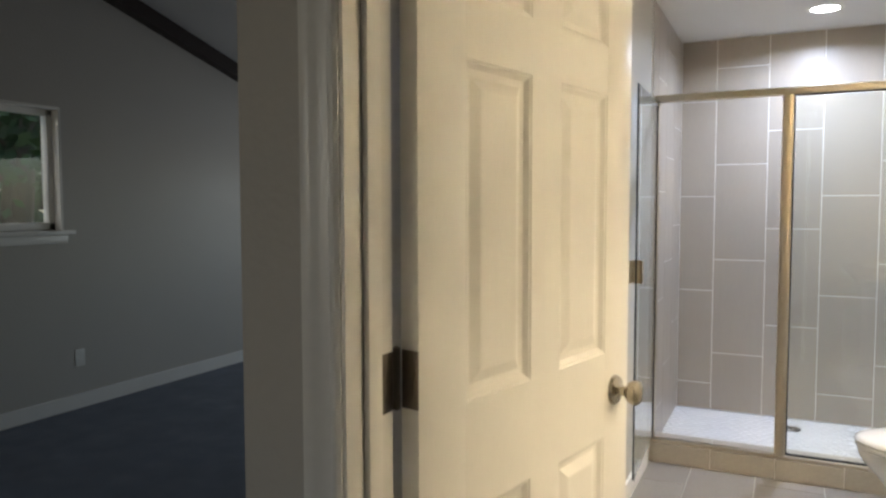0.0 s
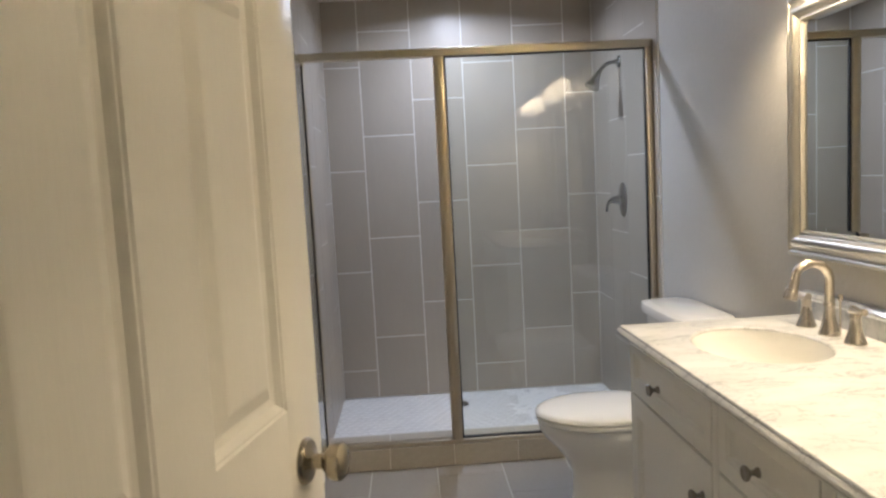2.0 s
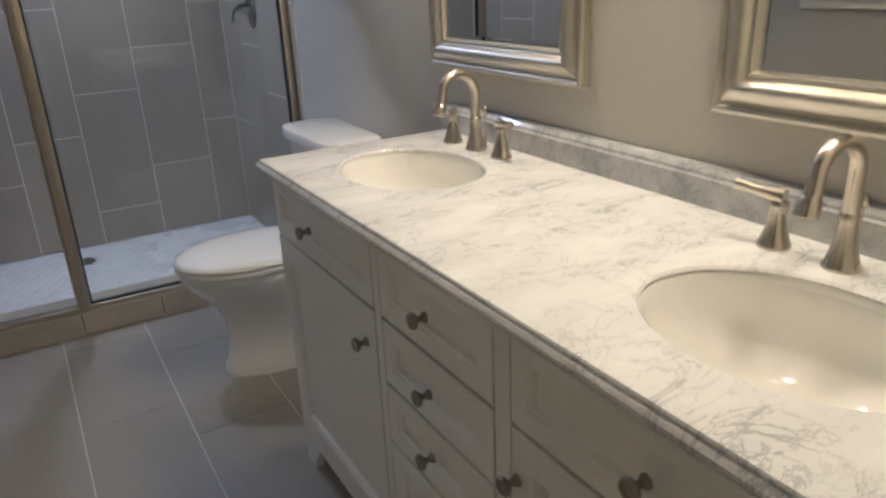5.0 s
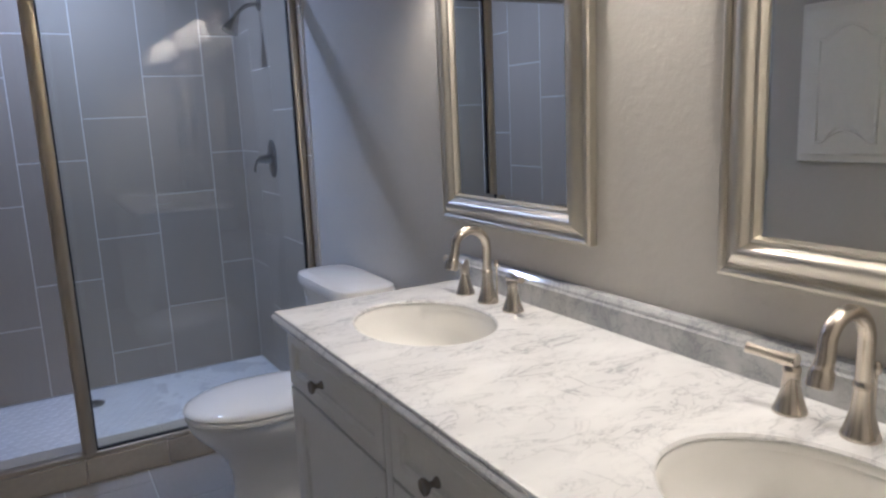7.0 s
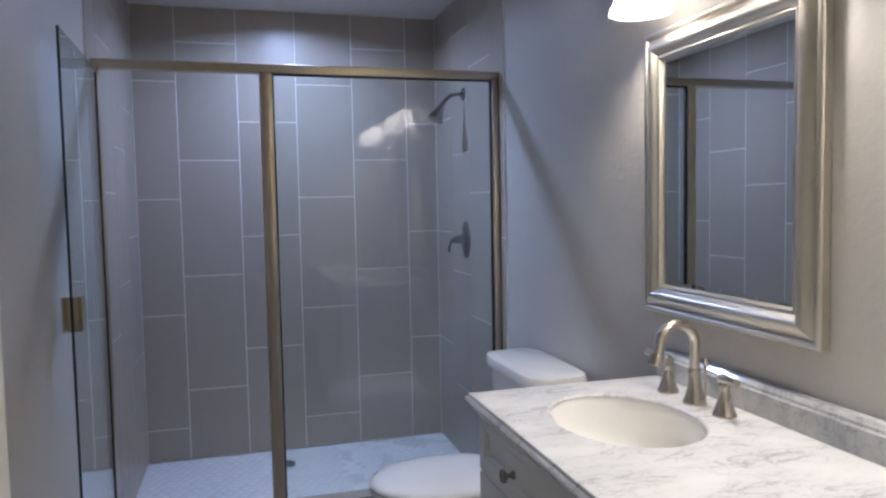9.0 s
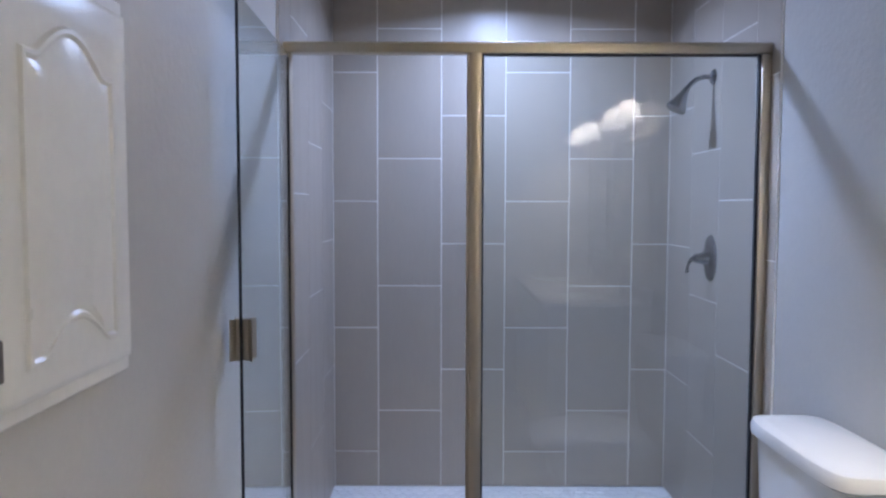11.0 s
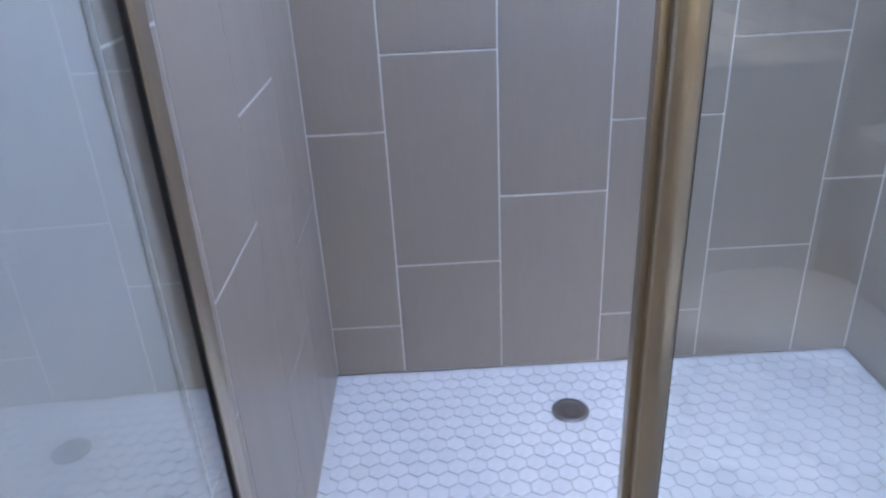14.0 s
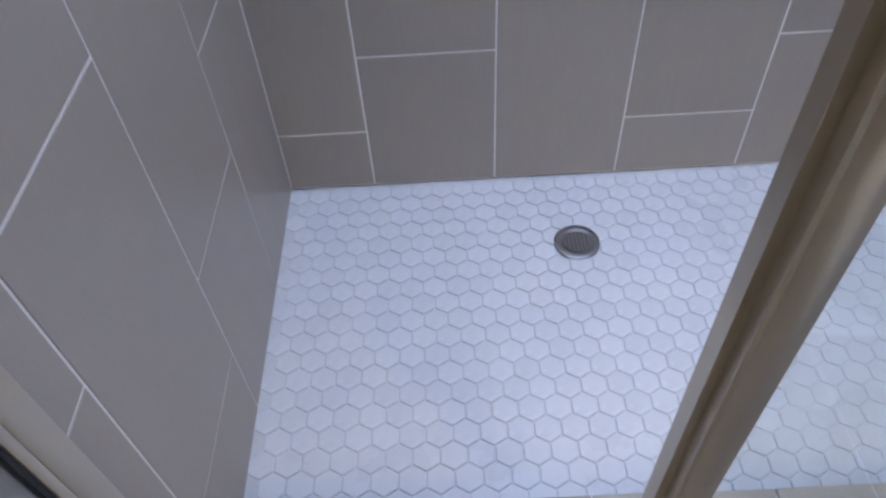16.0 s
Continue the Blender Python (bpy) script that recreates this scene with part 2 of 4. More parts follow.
def structure(name, bm, mat, label, category, smooth=None):
    ob = new(name, finish(bm, smooth))
    ob.data.materials.append(mat)
    return tagged(ob, label, category, kind="structure")


SLOPE = 0.265


def roof_z(y):
    return 2.80 - SLOPE * (y + 0.29)


def upright(bm, x0, x1, y0, y1, z0):
    """A piece of wall from z0 up into the sloping roof."""
    a, b = roof_z(y0) + 0.06, roof_z(y1) + 0.06
    return rings(bm, [[(x, y0, z0), (x, y1, z0), (x, y1, b), (x, y0, a)] for x in (x0, x1)], True, True)


# ---- the large structure ----
bm = box(XW, XE, YS - 0.12, -0.18, -0.10, -0.0018)
floor_bath = structure("floor", bm, FLOOR_GROUT, "grey-taupe porcelain tile bathroom floor with staggered joints", "floor")
shower_pan = structure("shower_floor", box(XW - 0.02, XE + 0.02, -0.18, 1.0, -0.10, 0.026), HEX_GROUT, "white hexagon mosaic shower floor with grey grout", "shower floor")
carpet = structure("floor_bedroom", box(-5.3, 2.0, -7.2, YS - 0.12, -0.1, -0.004), CARPET, "dark blue-grey bedroom carpet", "carpet")
structure("floor_bedroom_side", box(-5.3, XO, YS - 0.12, 2.5, -0.1, -0.004), CARPET, "dark blue-grey bedroom carpet", "carpet")
wall_w = structure("wall_west", upright(bmesh.new(), XO, XW, YS - 0.12, 1.0, -0.004), PAINT, "grey-beige painted bathroom wall", "wall")
wall_e = structure("wall_east", upright(bmesh.new(), XE, 0.16, YS - 0.12, 1.0, -0.004), PAINT, "grey-beige painted wall behind the vanity", "wall")
wall_n = structure("wall_north", box(XW, XE, YN, 1.0, 0.026, 2.5), PAINT, "tiled shower back wall", "wall")
bm = box(XW, XJ0 - 0.02, YS - 0.12, YS, -0.004, 3.58)
solid(bm, XJ1 + 0.02, XE, YS - 0.12, YS, -0.004, 3.58)
solid(bm, XJ0 - 0.02, XJ1 + 0.02, YS - 0.12, YS, 2.07, 3.58)
structure("wall_south", bm, PAINT, "grey-beige painted wall with the bathroom doorway", "wall")
structure("ceiling", box(XW, XE, YS, YN, CEIL, CEIL + 0.1), CEILING, "white textured bathroom ceiling", "ceiling")

# bedroom shell: window wall, side walls and the sloping ceiling
WX = -5.2
wy0, wy1, wz0, wz1 = -2.12, -0.88, 1.19, 1.975
bm = upright(bmesh.new(), WX - 0.15, WX, -7.2, wy0, -0.004)
upright(bm, WX - 0.15, WX, wy1, 2.5, -0.004)
solid(bm, WX - 0.15, WX, wy0, wy1, -0.004, wz0)
upright(bm, WX - 0.15, WX, wy0, wy1, wz1)
structure("wall_bedroom_window", bm, PAINT, "grey painted bedroom wall with a white window", "wall")
# end wall, out of view; its opening is added to hold the north fill lamp
bm = box(WX, -4.2, 2.5, 2.6, -0.004, 2.12)
solid(bm, -2.6, XO, 2.5, 2.6, -0.004, 2.12)
solid(bm, -4.2, -2.6, 2.5, 2.6, -0.004, 0.95)
solid(bm, -4.2, -2.6, 2.5, 2.6, 1.85, 2.12)
structure("wall_bedroom_end", bm, PAINT, "grey painted unseen bedroom end wall with an opening for a fill lamp", "wall")
# back wall behind the camera, its opening added for the south fill lamp
bm = box(-5.3, -3.5, -7.3, -7.2, -0.004, 4.68)
solid(bm, -1.7, 2.1, -7.3, -7.2, -0.004, 4.68)
solid(bm, -3.5, -1.7, -7.3, -7.2, -0.004, 1.0)
solid(bm, -3.5, -1.7, -7.3, -7.2, 2.2, 4.68)
structure("wall_bedroom_back", bm, PAINT, "grey painted unseen bedroom back wall with an opening for a fill lamp", "wall")
structure("wall_bedroom_side", upright(bmesh.new(), 2.0, 2.1, -7.2, YS - 0.12, -0.004), PAINT, "grey painted bedroom side wall", "wall")
structure("wall_bedroom_return", box(0.16, 2.0, YS - 0.12, YS, -0.004, 3.58), PAINT, "grey painted bedroom wall", "wall")
bm = bmesh.new()
rings(bm, [[(x, -7.3, roof_z(-7.3)), (x, 2.6, roof_z(2.6)), (x, 2.6, roof_z(2.6) + 0.12), (x, -7.3, roof_z(-7.3) + 0.12)] for x in (-5.35, 2.1)], True, True)
structure("ceiling_bedroom", bm, CEILING, "sloping grey bedroom ceiling", "ceiling")
bm = bmesh.new()
rings(bm, [[(x, -7.2, roof_z(-7.2) - 0.11), (x, 2.5, roof_z(2.5) - 0.11), (x, 2.5, roof_z(2.5)), (x, -7.2, roof_z(-7.2))] for x in (WX, WX + 0.09)], True, True)
structure("beam", bm, BEAM, "dark stained wooden beam along the sloping ceiling", "beam")
bb = box(WX, WX + 0.016, -7.2, 2.5, -0.004, 0.095, bevel=0.004)
structure("baseboard", bb, TRIM, "white painted bedroom baseboard", "baseboard")
structure("baseboard_bath_west", box(XW, XW + 0.014, YS + 0.03, YG - 0.10, 0, 0.095, bevel=0.004), TRIM, "white painted bathroom baseboard", "baseboard")
structure("baseboard_bath_east", box(XE - 0.014, XE, -1.40, YG - 0.10, 0, 0.095, bevel=0.004), TRIM, "white painted bathroom baseboard", "baseboard")

# window of the bedroom
win = thing("window_1", "white framed bedroom window with a projecting sill", "window", kind="structure")
bm = bmesh.new()
for a in ((wy0, wy0 + 0.05, wz0, wz1), (wy1 - 0.05, wy1, wz0, wz1), (wy0, wy1, wz0, wz0 + 0.05), (wy0, wy1, wz1 - 0.05, wz1)):
    solid(bm, WX - 0.11, WX - 0.05, *a, bevel=0.004)
part("window_frame", bm, TRIM, win)
bm = bmesh.new()
for a in ((wy0 - 0.006, wy0 + 0.012, wz0, wz1), (wy1 - 0.012, wy1 + 0.006, wz0, wz1), (wy0, wy1, wz1 - 0.012, wz1 + 0.006)):
    solid(bm, WX - 0.13, WX + 0.012, *a, bevel=0.002)
part("reveal", bm, TRIM, win)
part("window_sill", box(WX - 0.05, WX + 0.06, wy0 - 0.05, wy1 + 0.06, wz0 - 0.028, wz0, bevel=0.006), TRIM, win)
part("apron", box(WX, WX + 0.014, wy0 - 0.03, wy1 + 0.035, wz0 - 0.085, wz0 - 0.028, bevel=0.004), TRIM, win)
pane = part("pane", box(WX - 0.085, WX - 0.079, wy0 + 0.045, wy1 - 0.045, wz0 + 0.045, wz1 - 0.045), GLASS, win)
pane.visible_shadow = False

# outside the window
structure("ground", box(-120, WX - 0.15, -90, 90, -0.5, -0.45), GRASS, "shaded lawn outside the bedroom window", "ground")


def tree(x, y, height, lean, crown_r, seed, leaves=900):
    rnd = random.Random(seed)
    t = thing("tree", "leafy garden tree with a leaning brown trunk", "tree", pose(x, y, -0.45), group="trees outside the window")
    bm = bmesh.new()
    pts = [(lean * (k / 6) ** 1.3 * 0.3, lean * (k / 6), height * k / 6) for k in range(7)]
    tube(bm, pts, [0.24, 0.19, 0.17, 0.15, 0.12, 0.09, 0.05], 10)
    tips = [Vector(pts[-1])]
    for k in range(7):
        b = Vector(pts[rnd.randint(3, 5)])
        e = b + Vector((rnd.uniform(-1, 1), rnd.uniform(-1, 1), rnd.uniform(0.3, 1))) * crown_r
        tube(bm, [b, (b + e) / 2 + Vector((0, 0, 0.15)), e], [0.07, 0.05, 0.02], 7)
        tips.append(e)
    part("trunk", bm, BARK, t)
    verts, faces = [], []
    for k in range(leaves):
        c = rnd.choice(tips) + Vector((rnd.gauss(0, 0.4), rnd.gauss(0, 0.4), rnd.gauss(0, 0.32))) * crown_r * 0.8
        u = Vector((rnd.uniform(-1, 1), rnd.uniform(-1, 1), rnd.uniform(-1, 1))).normalized() * rnd.uniform(0.06, 0.14)
        w = u.orthogonal().normalized() * u.length * 0.55
        n = len(verts)
        verts += [c - u, c + w, c + u, c - w]
        faces.append((n, n + 1, n + 2, n + 3))
    me = bpy.data.meshes.new("mesh")
    me.from_pydata([tuple(v) for v in verts], [], faces)
    crown = new("crown", me)
    me.materials.append(LEAF)
    crown.parent = t


tree(-9.0, -0.9, 4.2, 1.6, 1.7, 1)
tree(-11.5, 0.6, 5.0, -0.8, 2.4, 2, 1500)
tree(-12.5, 3.6, 5.0, 0.4, 2.6, 3, 1500)
tree(-8.2, 2.6, 3.0, -0.3, 1.5, 4, 1100)
tree(-13.5, -1.5, 4.4, 0.5, 2.6, 5, 2200)
tree(-14.5, 1.8, 4.0, -0.5, 2.8, 6, 2400)
tree(-16.5, 6.0, 4.6, 0.3, 3.0, 7, 2400)

rnd = random.Random(11)
verts, faces = [], []
for k in range(9000):
    c = Vector((-18 + rnd.gauss(0, 0.7), rnd.uniform(-8, 16), -0.45 + 6.5 * rnd.random() ** 0.8))
    u = Vector((rnd.uniform(-0.4, 0.4), rnd.uniform(-1, 1), rnd.uniform(-1, 1))).normalized() * rnd.uniform(0.15, 0.34)
    w = Vector((1, 0.2, 0.1)).cross(u).normalized() * u.length * 0.6
    n = len(verts)
    verts += [tuple(c - u), tuple(c + w), tuple(c + u), tuple(c - w)]
    faces.append((n, n + 1, n + 2, n + 3))
me = bpy.data.meshes.new("mesh")
me.from_pydata(verts, [], faces)
me.materials.append(LEAF)
tagged(new("hedge", me), "tall dense green hedge beyond the lawn", "hedge", kind="stuff")

# wall outlet of the bedroom
out = thing("outlet_plate", "white wall outlet plate above the baseboard", "outlet", pose(WX, -0.78, 0.335))
part("plate", box(0, 0.006, -0.035, 0.035, -0.057, 0.057, bevel=0.002), PLASTIC, out)
for z in (-0.022, 0.022):
    part("socket", box(0.004, 0.008, -0.016, 0.016, z - 0.014, z + 0.014, bevel=0.003), PLASTIC, out)

# ---- doorway: jambs, stops and casings ----
frame_1 = thing("door_frame_1", "white painted door frame with moulded casing", "door frame", kind="structure")
ya, yb = YS - 0.125, YS + 0.003
part("jamb", box(XJ0 - 0.02, XJ0, ya, yb, 0, 2.05, bevel=0.002), TRIM, frame_1)
part("jamb", box(XJ1, XJ1 + 0.02, ya, yb, 0, 2.05, bevel=0.002), TRIM, frame_1)
part("head", box(XJ0 - 0.02, XJ1 + 0.02, ya, yb, 2.05, 2.07, bevel=0.002), TRIM, frame_1)
part("stop", box(XJ0, XJ0 + 0.011, YS - 0.082, YS - 0.045, 0, 2.05, bevel=0.003), TRIM, frame_1)
part("stop", box(XJ1 - 0.011, XJ1, YS - 0.082, YS - 0.045, 0, 2.05, bevel=0.003), TRIM, frame_1)


def casing(xi, side, yf, out_dir):
    """An upright moulded casing: xi the inner edge, side -1 or 1, on the face yf."""
    prof = [(0.0, 0.0), (0.0, 0.009), (0.006, 0.013), (0.012, 0.013), (0.016, 0.010), (0.034, 0.012), (0.040, 0.016), (0.052, 0.018), (0.058, 0.016), (0.060, 0.0)]
    bm = bmesh.new()
    rings(bm, [[(xi + side * u, yf + out_dir * h, z) for u, h in prof] for z in (0.0, 2.125)], True, True)
    part("casing", bm, TRIM, frame_1, smooth=30)


for yf, d in ((YS - 0.12, -1), (YS, 1)):
    casing(XJ0 - 0.006, -1, yf, d)
    if d < 0:
        casing(XJ1 + 0.006, 1, yf, d)
    part("casing_head", box(XJ0 - 0.066, XJ1 + 0.066, min(yf, yf + d * 0.016), max(yf, yf + d * 0.016), 2.056, 2.12, bevel=0.004), TRIM, frame_1)

# ---- six-panel door ----
DW, DH, DT = 0.752, 2.03, 0.035
door = thing("door_1", "white six-panel bathroom door standing open", "door", pose(-1.452, -3.047, 0.012, 0, 0, 77.2), kind="structure")
st, mu = 0.120, 0.107
pw = (DW - 2 * st - mu) / 2
cols = ((st, st + pw), (st + pw + mu, DW - st))
rows_z = ((0.22, 0.82), (1.006, 1.568), (1.668, 1.91))
bm = box(0, st, 0, DT, 0, DH, bevel=0.001)
solid(bm, DW - st, DW, 0, DT, 0, DH, bevel=0.001)
for z0, z1 in ((0, 0.22), (0.82, 1.006), (1.568, 1.668), (1.91, DH)):
    solid(bm, st, DW - st, 0.0002, DT - 0.0002, z0, z1)
for z0, z1 in rows_z:
    solid(bm, cols[0][1], cols[1][0], 0.0002, DT - 0.0002, z0, z1)
leaf = part("leaf", bm, WHITE, door)
for c0, c1 in cols:
    for z0, z1 in rows_z:
        bm = bmesh.new()
        steps = ((0, 0), (0.003, 0.0025), (0.006, 0.003), (0.014, 0.011), (0.022, 0.0125), (0.026, 0.0125), (0.046, 0.0045), (0.050, 0.004))
        rect_rings(bm, c0, c1, z0, z1, steps, lambda u, v, h: (u, h, v))
        rect_rings(bm, c0, c1, z0, z1, steps, lambda u, v, h: (u, DT - h, v))
        part("panel", bm, WHITE, door, smooth=None)
for y, s in ((0, -1), (DT, 1)):
    bm = bmesh.new()
    m = pose(DW - 0.07, y, 0.915) @ pose(0, 0, 0, 90 if s < 0 else -90)
    lathe(bm, ((0.034, 0), (0.034, 0.003), (0.030, 0.008), (0.016, 0.010), (0.011, 0.014), (0.011, 0.028), (0.016, 0.032), (0.024, 0.038), (0.028, 0.048), (0.027, 0.056), (0.020, 0.062), (0.008, 0.064)), 32, m)
    part("door_knob", bm, DOOR_NICKEL, door, "satin nickel round door knob", smooth=40)
part("latch_plate", box(DW - 0.001, DW + 0.0015, 0.006, DT - 0.006, 0.87, 0.96, bevel=0.0005), NICKEL, door)
for zc in (0.25, 1.067, 1.80):
    h = part("hinge", box(-0.0015, 0.001, 0.0, DT - 0.003, zc - 0.045, zc + 0.045, bevel=0.0008), DARK_METAL, door, "dark bronze butt hinge")
    bm = bmesh.new()
    lathe(bm, ((0.002, -0.05), (0.006, -0.047), (0.006, 0.047), (0.002, 0.05)), 12, pose(-0.006, DT + 0.004, zc))
    part("barrel", bm, DARK_METAL, h)
    part("jamb_leaf", box(XJ0 - 0.0005, XJ0 + 0.002, YS - 0.036, YS - 0.001, zc - 0.033, zc + 0.057, bevel=0.0008), DARK_METAL, frame_1, "dark bronze hinge leaf")

# ---- shower enclosure ----
enc = thing("shower_enclosure", "champagne nickel framed glass shower enclosure with open door", "shower screen", pose(0, 0, 0))
XP0, XP1 = -0.986, -0.936
HZ0, HZ1, CZ = 1.870, 1.905, 0.10
XL, XR = -1.58, 0.0


def bar(x0, x1, y0, y1, z0, z1):
    return box(x0, x1, y0, y1, z0, z1, bevel=0.004)


bm = bar(XL, XR, YG - 0.025, YG + 0.025, HZ0, HZ1)
solid(bm, XL, XR, YG - 0.028, YG + 0.028, HZ1 - 0.012, HZ1 - 0.004, bevel=0.002)
part("header", bm, FRAME_METAL, enc)
# the strike post: one extruded channel, stepped on its west side and slightly rounded on its face
bm = bmesh.new()
prof = [(XP0, 0.016), (XP0, -0.006), (XP0 + 0.010, -0.006), (XP0 + 0.010, -0.022), (XP0 + 0.013, -0.025), (XP0 + 0.020, -0.027), (XP0 + 0.030, -0.0285), (XP1 - 0.012, -0.0275), (XP1 - 0.004, -0.025), (XP1, -0.021), (XP1, 0.016)]
rings(bm, [[(x, YG + y, z) for x, y in prof] for z in (CZ + 0.02, HZ0)], True, True)
part("post", bm, FRAME_METAL, enc, smooth=20)
part("post_seal", box(XP1, XP1 + 0.006, YG - 0.010, YG + 0.010, CZ + 0.02, HZ0), RUBBER, enc)
part("wall_jamb", bar(XL, XL + 0.022, YG - 0.02, YG + 0.02, CZ + 0.02, HZ0), FRAME_METAL, enc)
part("wall_jamb", bar(XR - 0.030, XR, YG - 0.022, YG + 0.022, CZ + 0.02, HZ0), FRAME_METAL, enc)
part("jamb_seal", box(XR - 0.036, XR - 0.030, YG - 0.010, YG + 0.010, CZ + 0.02, HZ0), RUBBER, enc)
part("top_seal", box(XP1, XR - 0.03, YG - 0.010, YG + 0.010, HZ0 - 0.006, HZ0), RUBBER, enc)
part("bottom_seal", box(XP1, XR - 0.03, YG - 0.010, YG + 0.010, CZ + 0.02, CZ + 0.027), RUBBER, enc)
part("sill_rail", bar(XL, XR, YG - 0.022, YG + 0.022, CZ, CZ + 0.02), FRAME_METAL, enc)
g = part("fixed_pane", box(XP1 + 0.002, XR - 0.032, YG - 0.003, YG + 0.003, CZ + 0.018, HZ0 + 0.004), GLASS, enc, "clear fixed glass pane")
g.visible_shadow = False
# open door, hinged at the wall
gdoor = part("glass_door", box(0.012, 0.658, -0.003, 0.003, CZ + 0.03, 1.865), GLASS, enc, "clear glass shower door swung open")
gdoor.visible_shadow = False
gdoor.matrix_basis = pose(XL + 0.014, YG - 0.02, 0, 0, 0, -87.9)
e = part("edge_seal", box(0.658, 0.661, -0.0035, 0.0035, CZ + 0.03, 1.865), RUBBER, gdoor)
e = part("pivot_rail", box(0.0, 0.014, -0.009, 0.009, CZ + 0.03, 1.85, bevel=0.003), FRAME_METAL, gdoor)
part("pivot_seal", box(0.014, 0.020, -0.006, 0.006, CZ + 0.03, 1.85), RUBBER, gdoor)
for side in (-1, 1):
    bm = bmesh.new()
    leaf_prof = [(0.612, 0.026), (0.620, 0.021), (0.630, 0.018), (0.642, 0.0175), (0.652, 0.021), (0.660, 0.028), (0.663, 0.026), (0.656, 0.018), (0.650, 0.0145), (0.650, 0.003), (0.634, 0.003), (0.634, 0.014), (0.628, 0.0145), (0.618, 0.018), (0.610, 0.023)]
    rings(bm, [[(u, side * h, z) for u, h in leaf_prof] for z in (1.004, 1.104)], True, True)
    part("pull", bm, FRAME_METAL, gdoor, "curved champagne door pull", smooth=50)

# curb under the glass
YC = -0.093
curb = structure("curb", box(XL, XR, YC - 0.088, YC + 0.088, 0.0, CZ - 0.006), GROUT, "tan tiled shower curb", "curb")

# shower head, arm and valve on the east tile wall
head = thing("wall_shower", "chrome shower head on a curved arm", "shower head", pose(0, 0.32, 1.885))
bm = bmesh.new()
lathe(bm, ((0.031, 0), (0.030, 0.004), (0.020, 0.012), (0.012, 0.014)), 24, pose(0, 0, 0, 0, -90, 0))
part("flange", bm, CHROME, head, smooth=40)
bm = bmesh.new()
tube(bm, [(-0.005, 0, 0), (-0.035, 0, 0.0), (-0.065, 0, -0.008), (-0.090, 0, -0.028), (-0.108, 0, -0.050)], 0.0095)
part("arm", bm, CHROME, head, smooth=60)
bm = bmesh.new()
m = Matrix.Translation((-0.105, 0, -0.045)) @ Matrix.Rotation(radians(180 + 28), 4, "Y")
lathe(bm, ((0.012, 0), (0.014, 0.012), (0.014, 0.022), (0.019, 0.030), (0.026, 0.055), (0.038, 0.080), (0.040, 0.090), (0.036, 0.096)), 28, m)
part("rose", bm, CHROME, head, smooth=40)
valve = thing("shower_valve", "chrome shower valve with lever handle", "shower valve", pose(0, 0.31, 1.172))
bm = bmesh.new()
rings(bm, [[(-h, r * 0.066 * math.cos(2 * math.pi * k / 36), r * 0.092 * math.sin(2 * math.pi * k / 36)) for k in range(36)] for r, h in ((1, 0), (1, 0.004), (0.9, 0.010), (0.5, 0.015), (0.4, 0.016))], True, True)
part("escutcheon", bm, CHROME, valve, smooth=40)
bm = bmesh.new()
lathe(bm, ((0.030, 0.012), (0.027, 0.022), (0.020, 0.045), (0.018, 0.062), (0.012, 0.068)), 24, pose(0, 0, 0, 0, -90, 0))
part("handle_hub", bm, CHROME, valve, smooth=40)
bm = bmesh.new()
tube(bm, [(-0.055, 0, 0.0), (-0.072, 0.012, -0.004), (-0.082, 0.022, -0.030), (-0.084, 0.026, -0.060)], [0.010, 0.009, 0.006, 0.007])
part("lever", bm, CHROME, valve, smooth=60)

# drain of the shower
drain = thing("shower_drain", "round metal shower drain grate", "drain", pose(-0.90, 0.62, 0.031))
bm = bmesh.new()
lathe(bm, ((0.052, 0), (0.052, 0.003), (0.050, 0.0042), (0.036, 0.0036), (0.033, 0.0022)), 36, None, True)
part("rim", bm, PEWTER, drain, smooth=40)
part("well", lathe(bmesh.new(), ((0.031, 0.0030), (0.031, 0.0034)), 32), DARK_METAL, drain)
for k in range(-3, 4):
    half = math.sqrt(0.031 ** 2 - (k * 0.009) ** 2)
    part("slat", box(k * 0.009 - 0.002, k * 0.009 + 0.002, -half, half, 0.0032, 0.0046), PEWTER, drain)
    part("slat", box(-half, half, k * 0.009 - 0.0015, k * 0.009 + 0.0015, 0.0031, 0.0044), PEWTER, drain)

# ---- recessed ceiling lamp over the shower ----
can = thing("recessed_light", "round white recessed ceiling light, lit", "ceiling light", pose(SPOT[0], SPOT[1], CEIL))
part("trim_ring", lathe(bmesh.new(), ((0.092, 0.001), (0.092, -0.004), (0.080, -0.007), (0.070, -0.004), (0.068, 0.001)), 40), TRIM, can, smooth=40)
part("lens", lathe(bmesh.new(), ((0.069, -0.0005), (0.066, -0.003), (0.02, -0.004)), 40), LED, can)
spot = new("shower_lamp", bpy.data.lights.new("shower_lamp", "AREA"))
spot.data.spread = radians(160)
spot.data.shape, spot.data.size, spot.data.energy, spot.data.color = "DISK", 0.13, SPOT_POWER, SPOT_COLOR
spot.matrix_world = pose(SPOT[0], SPOT[1], CEIL - 0.008)

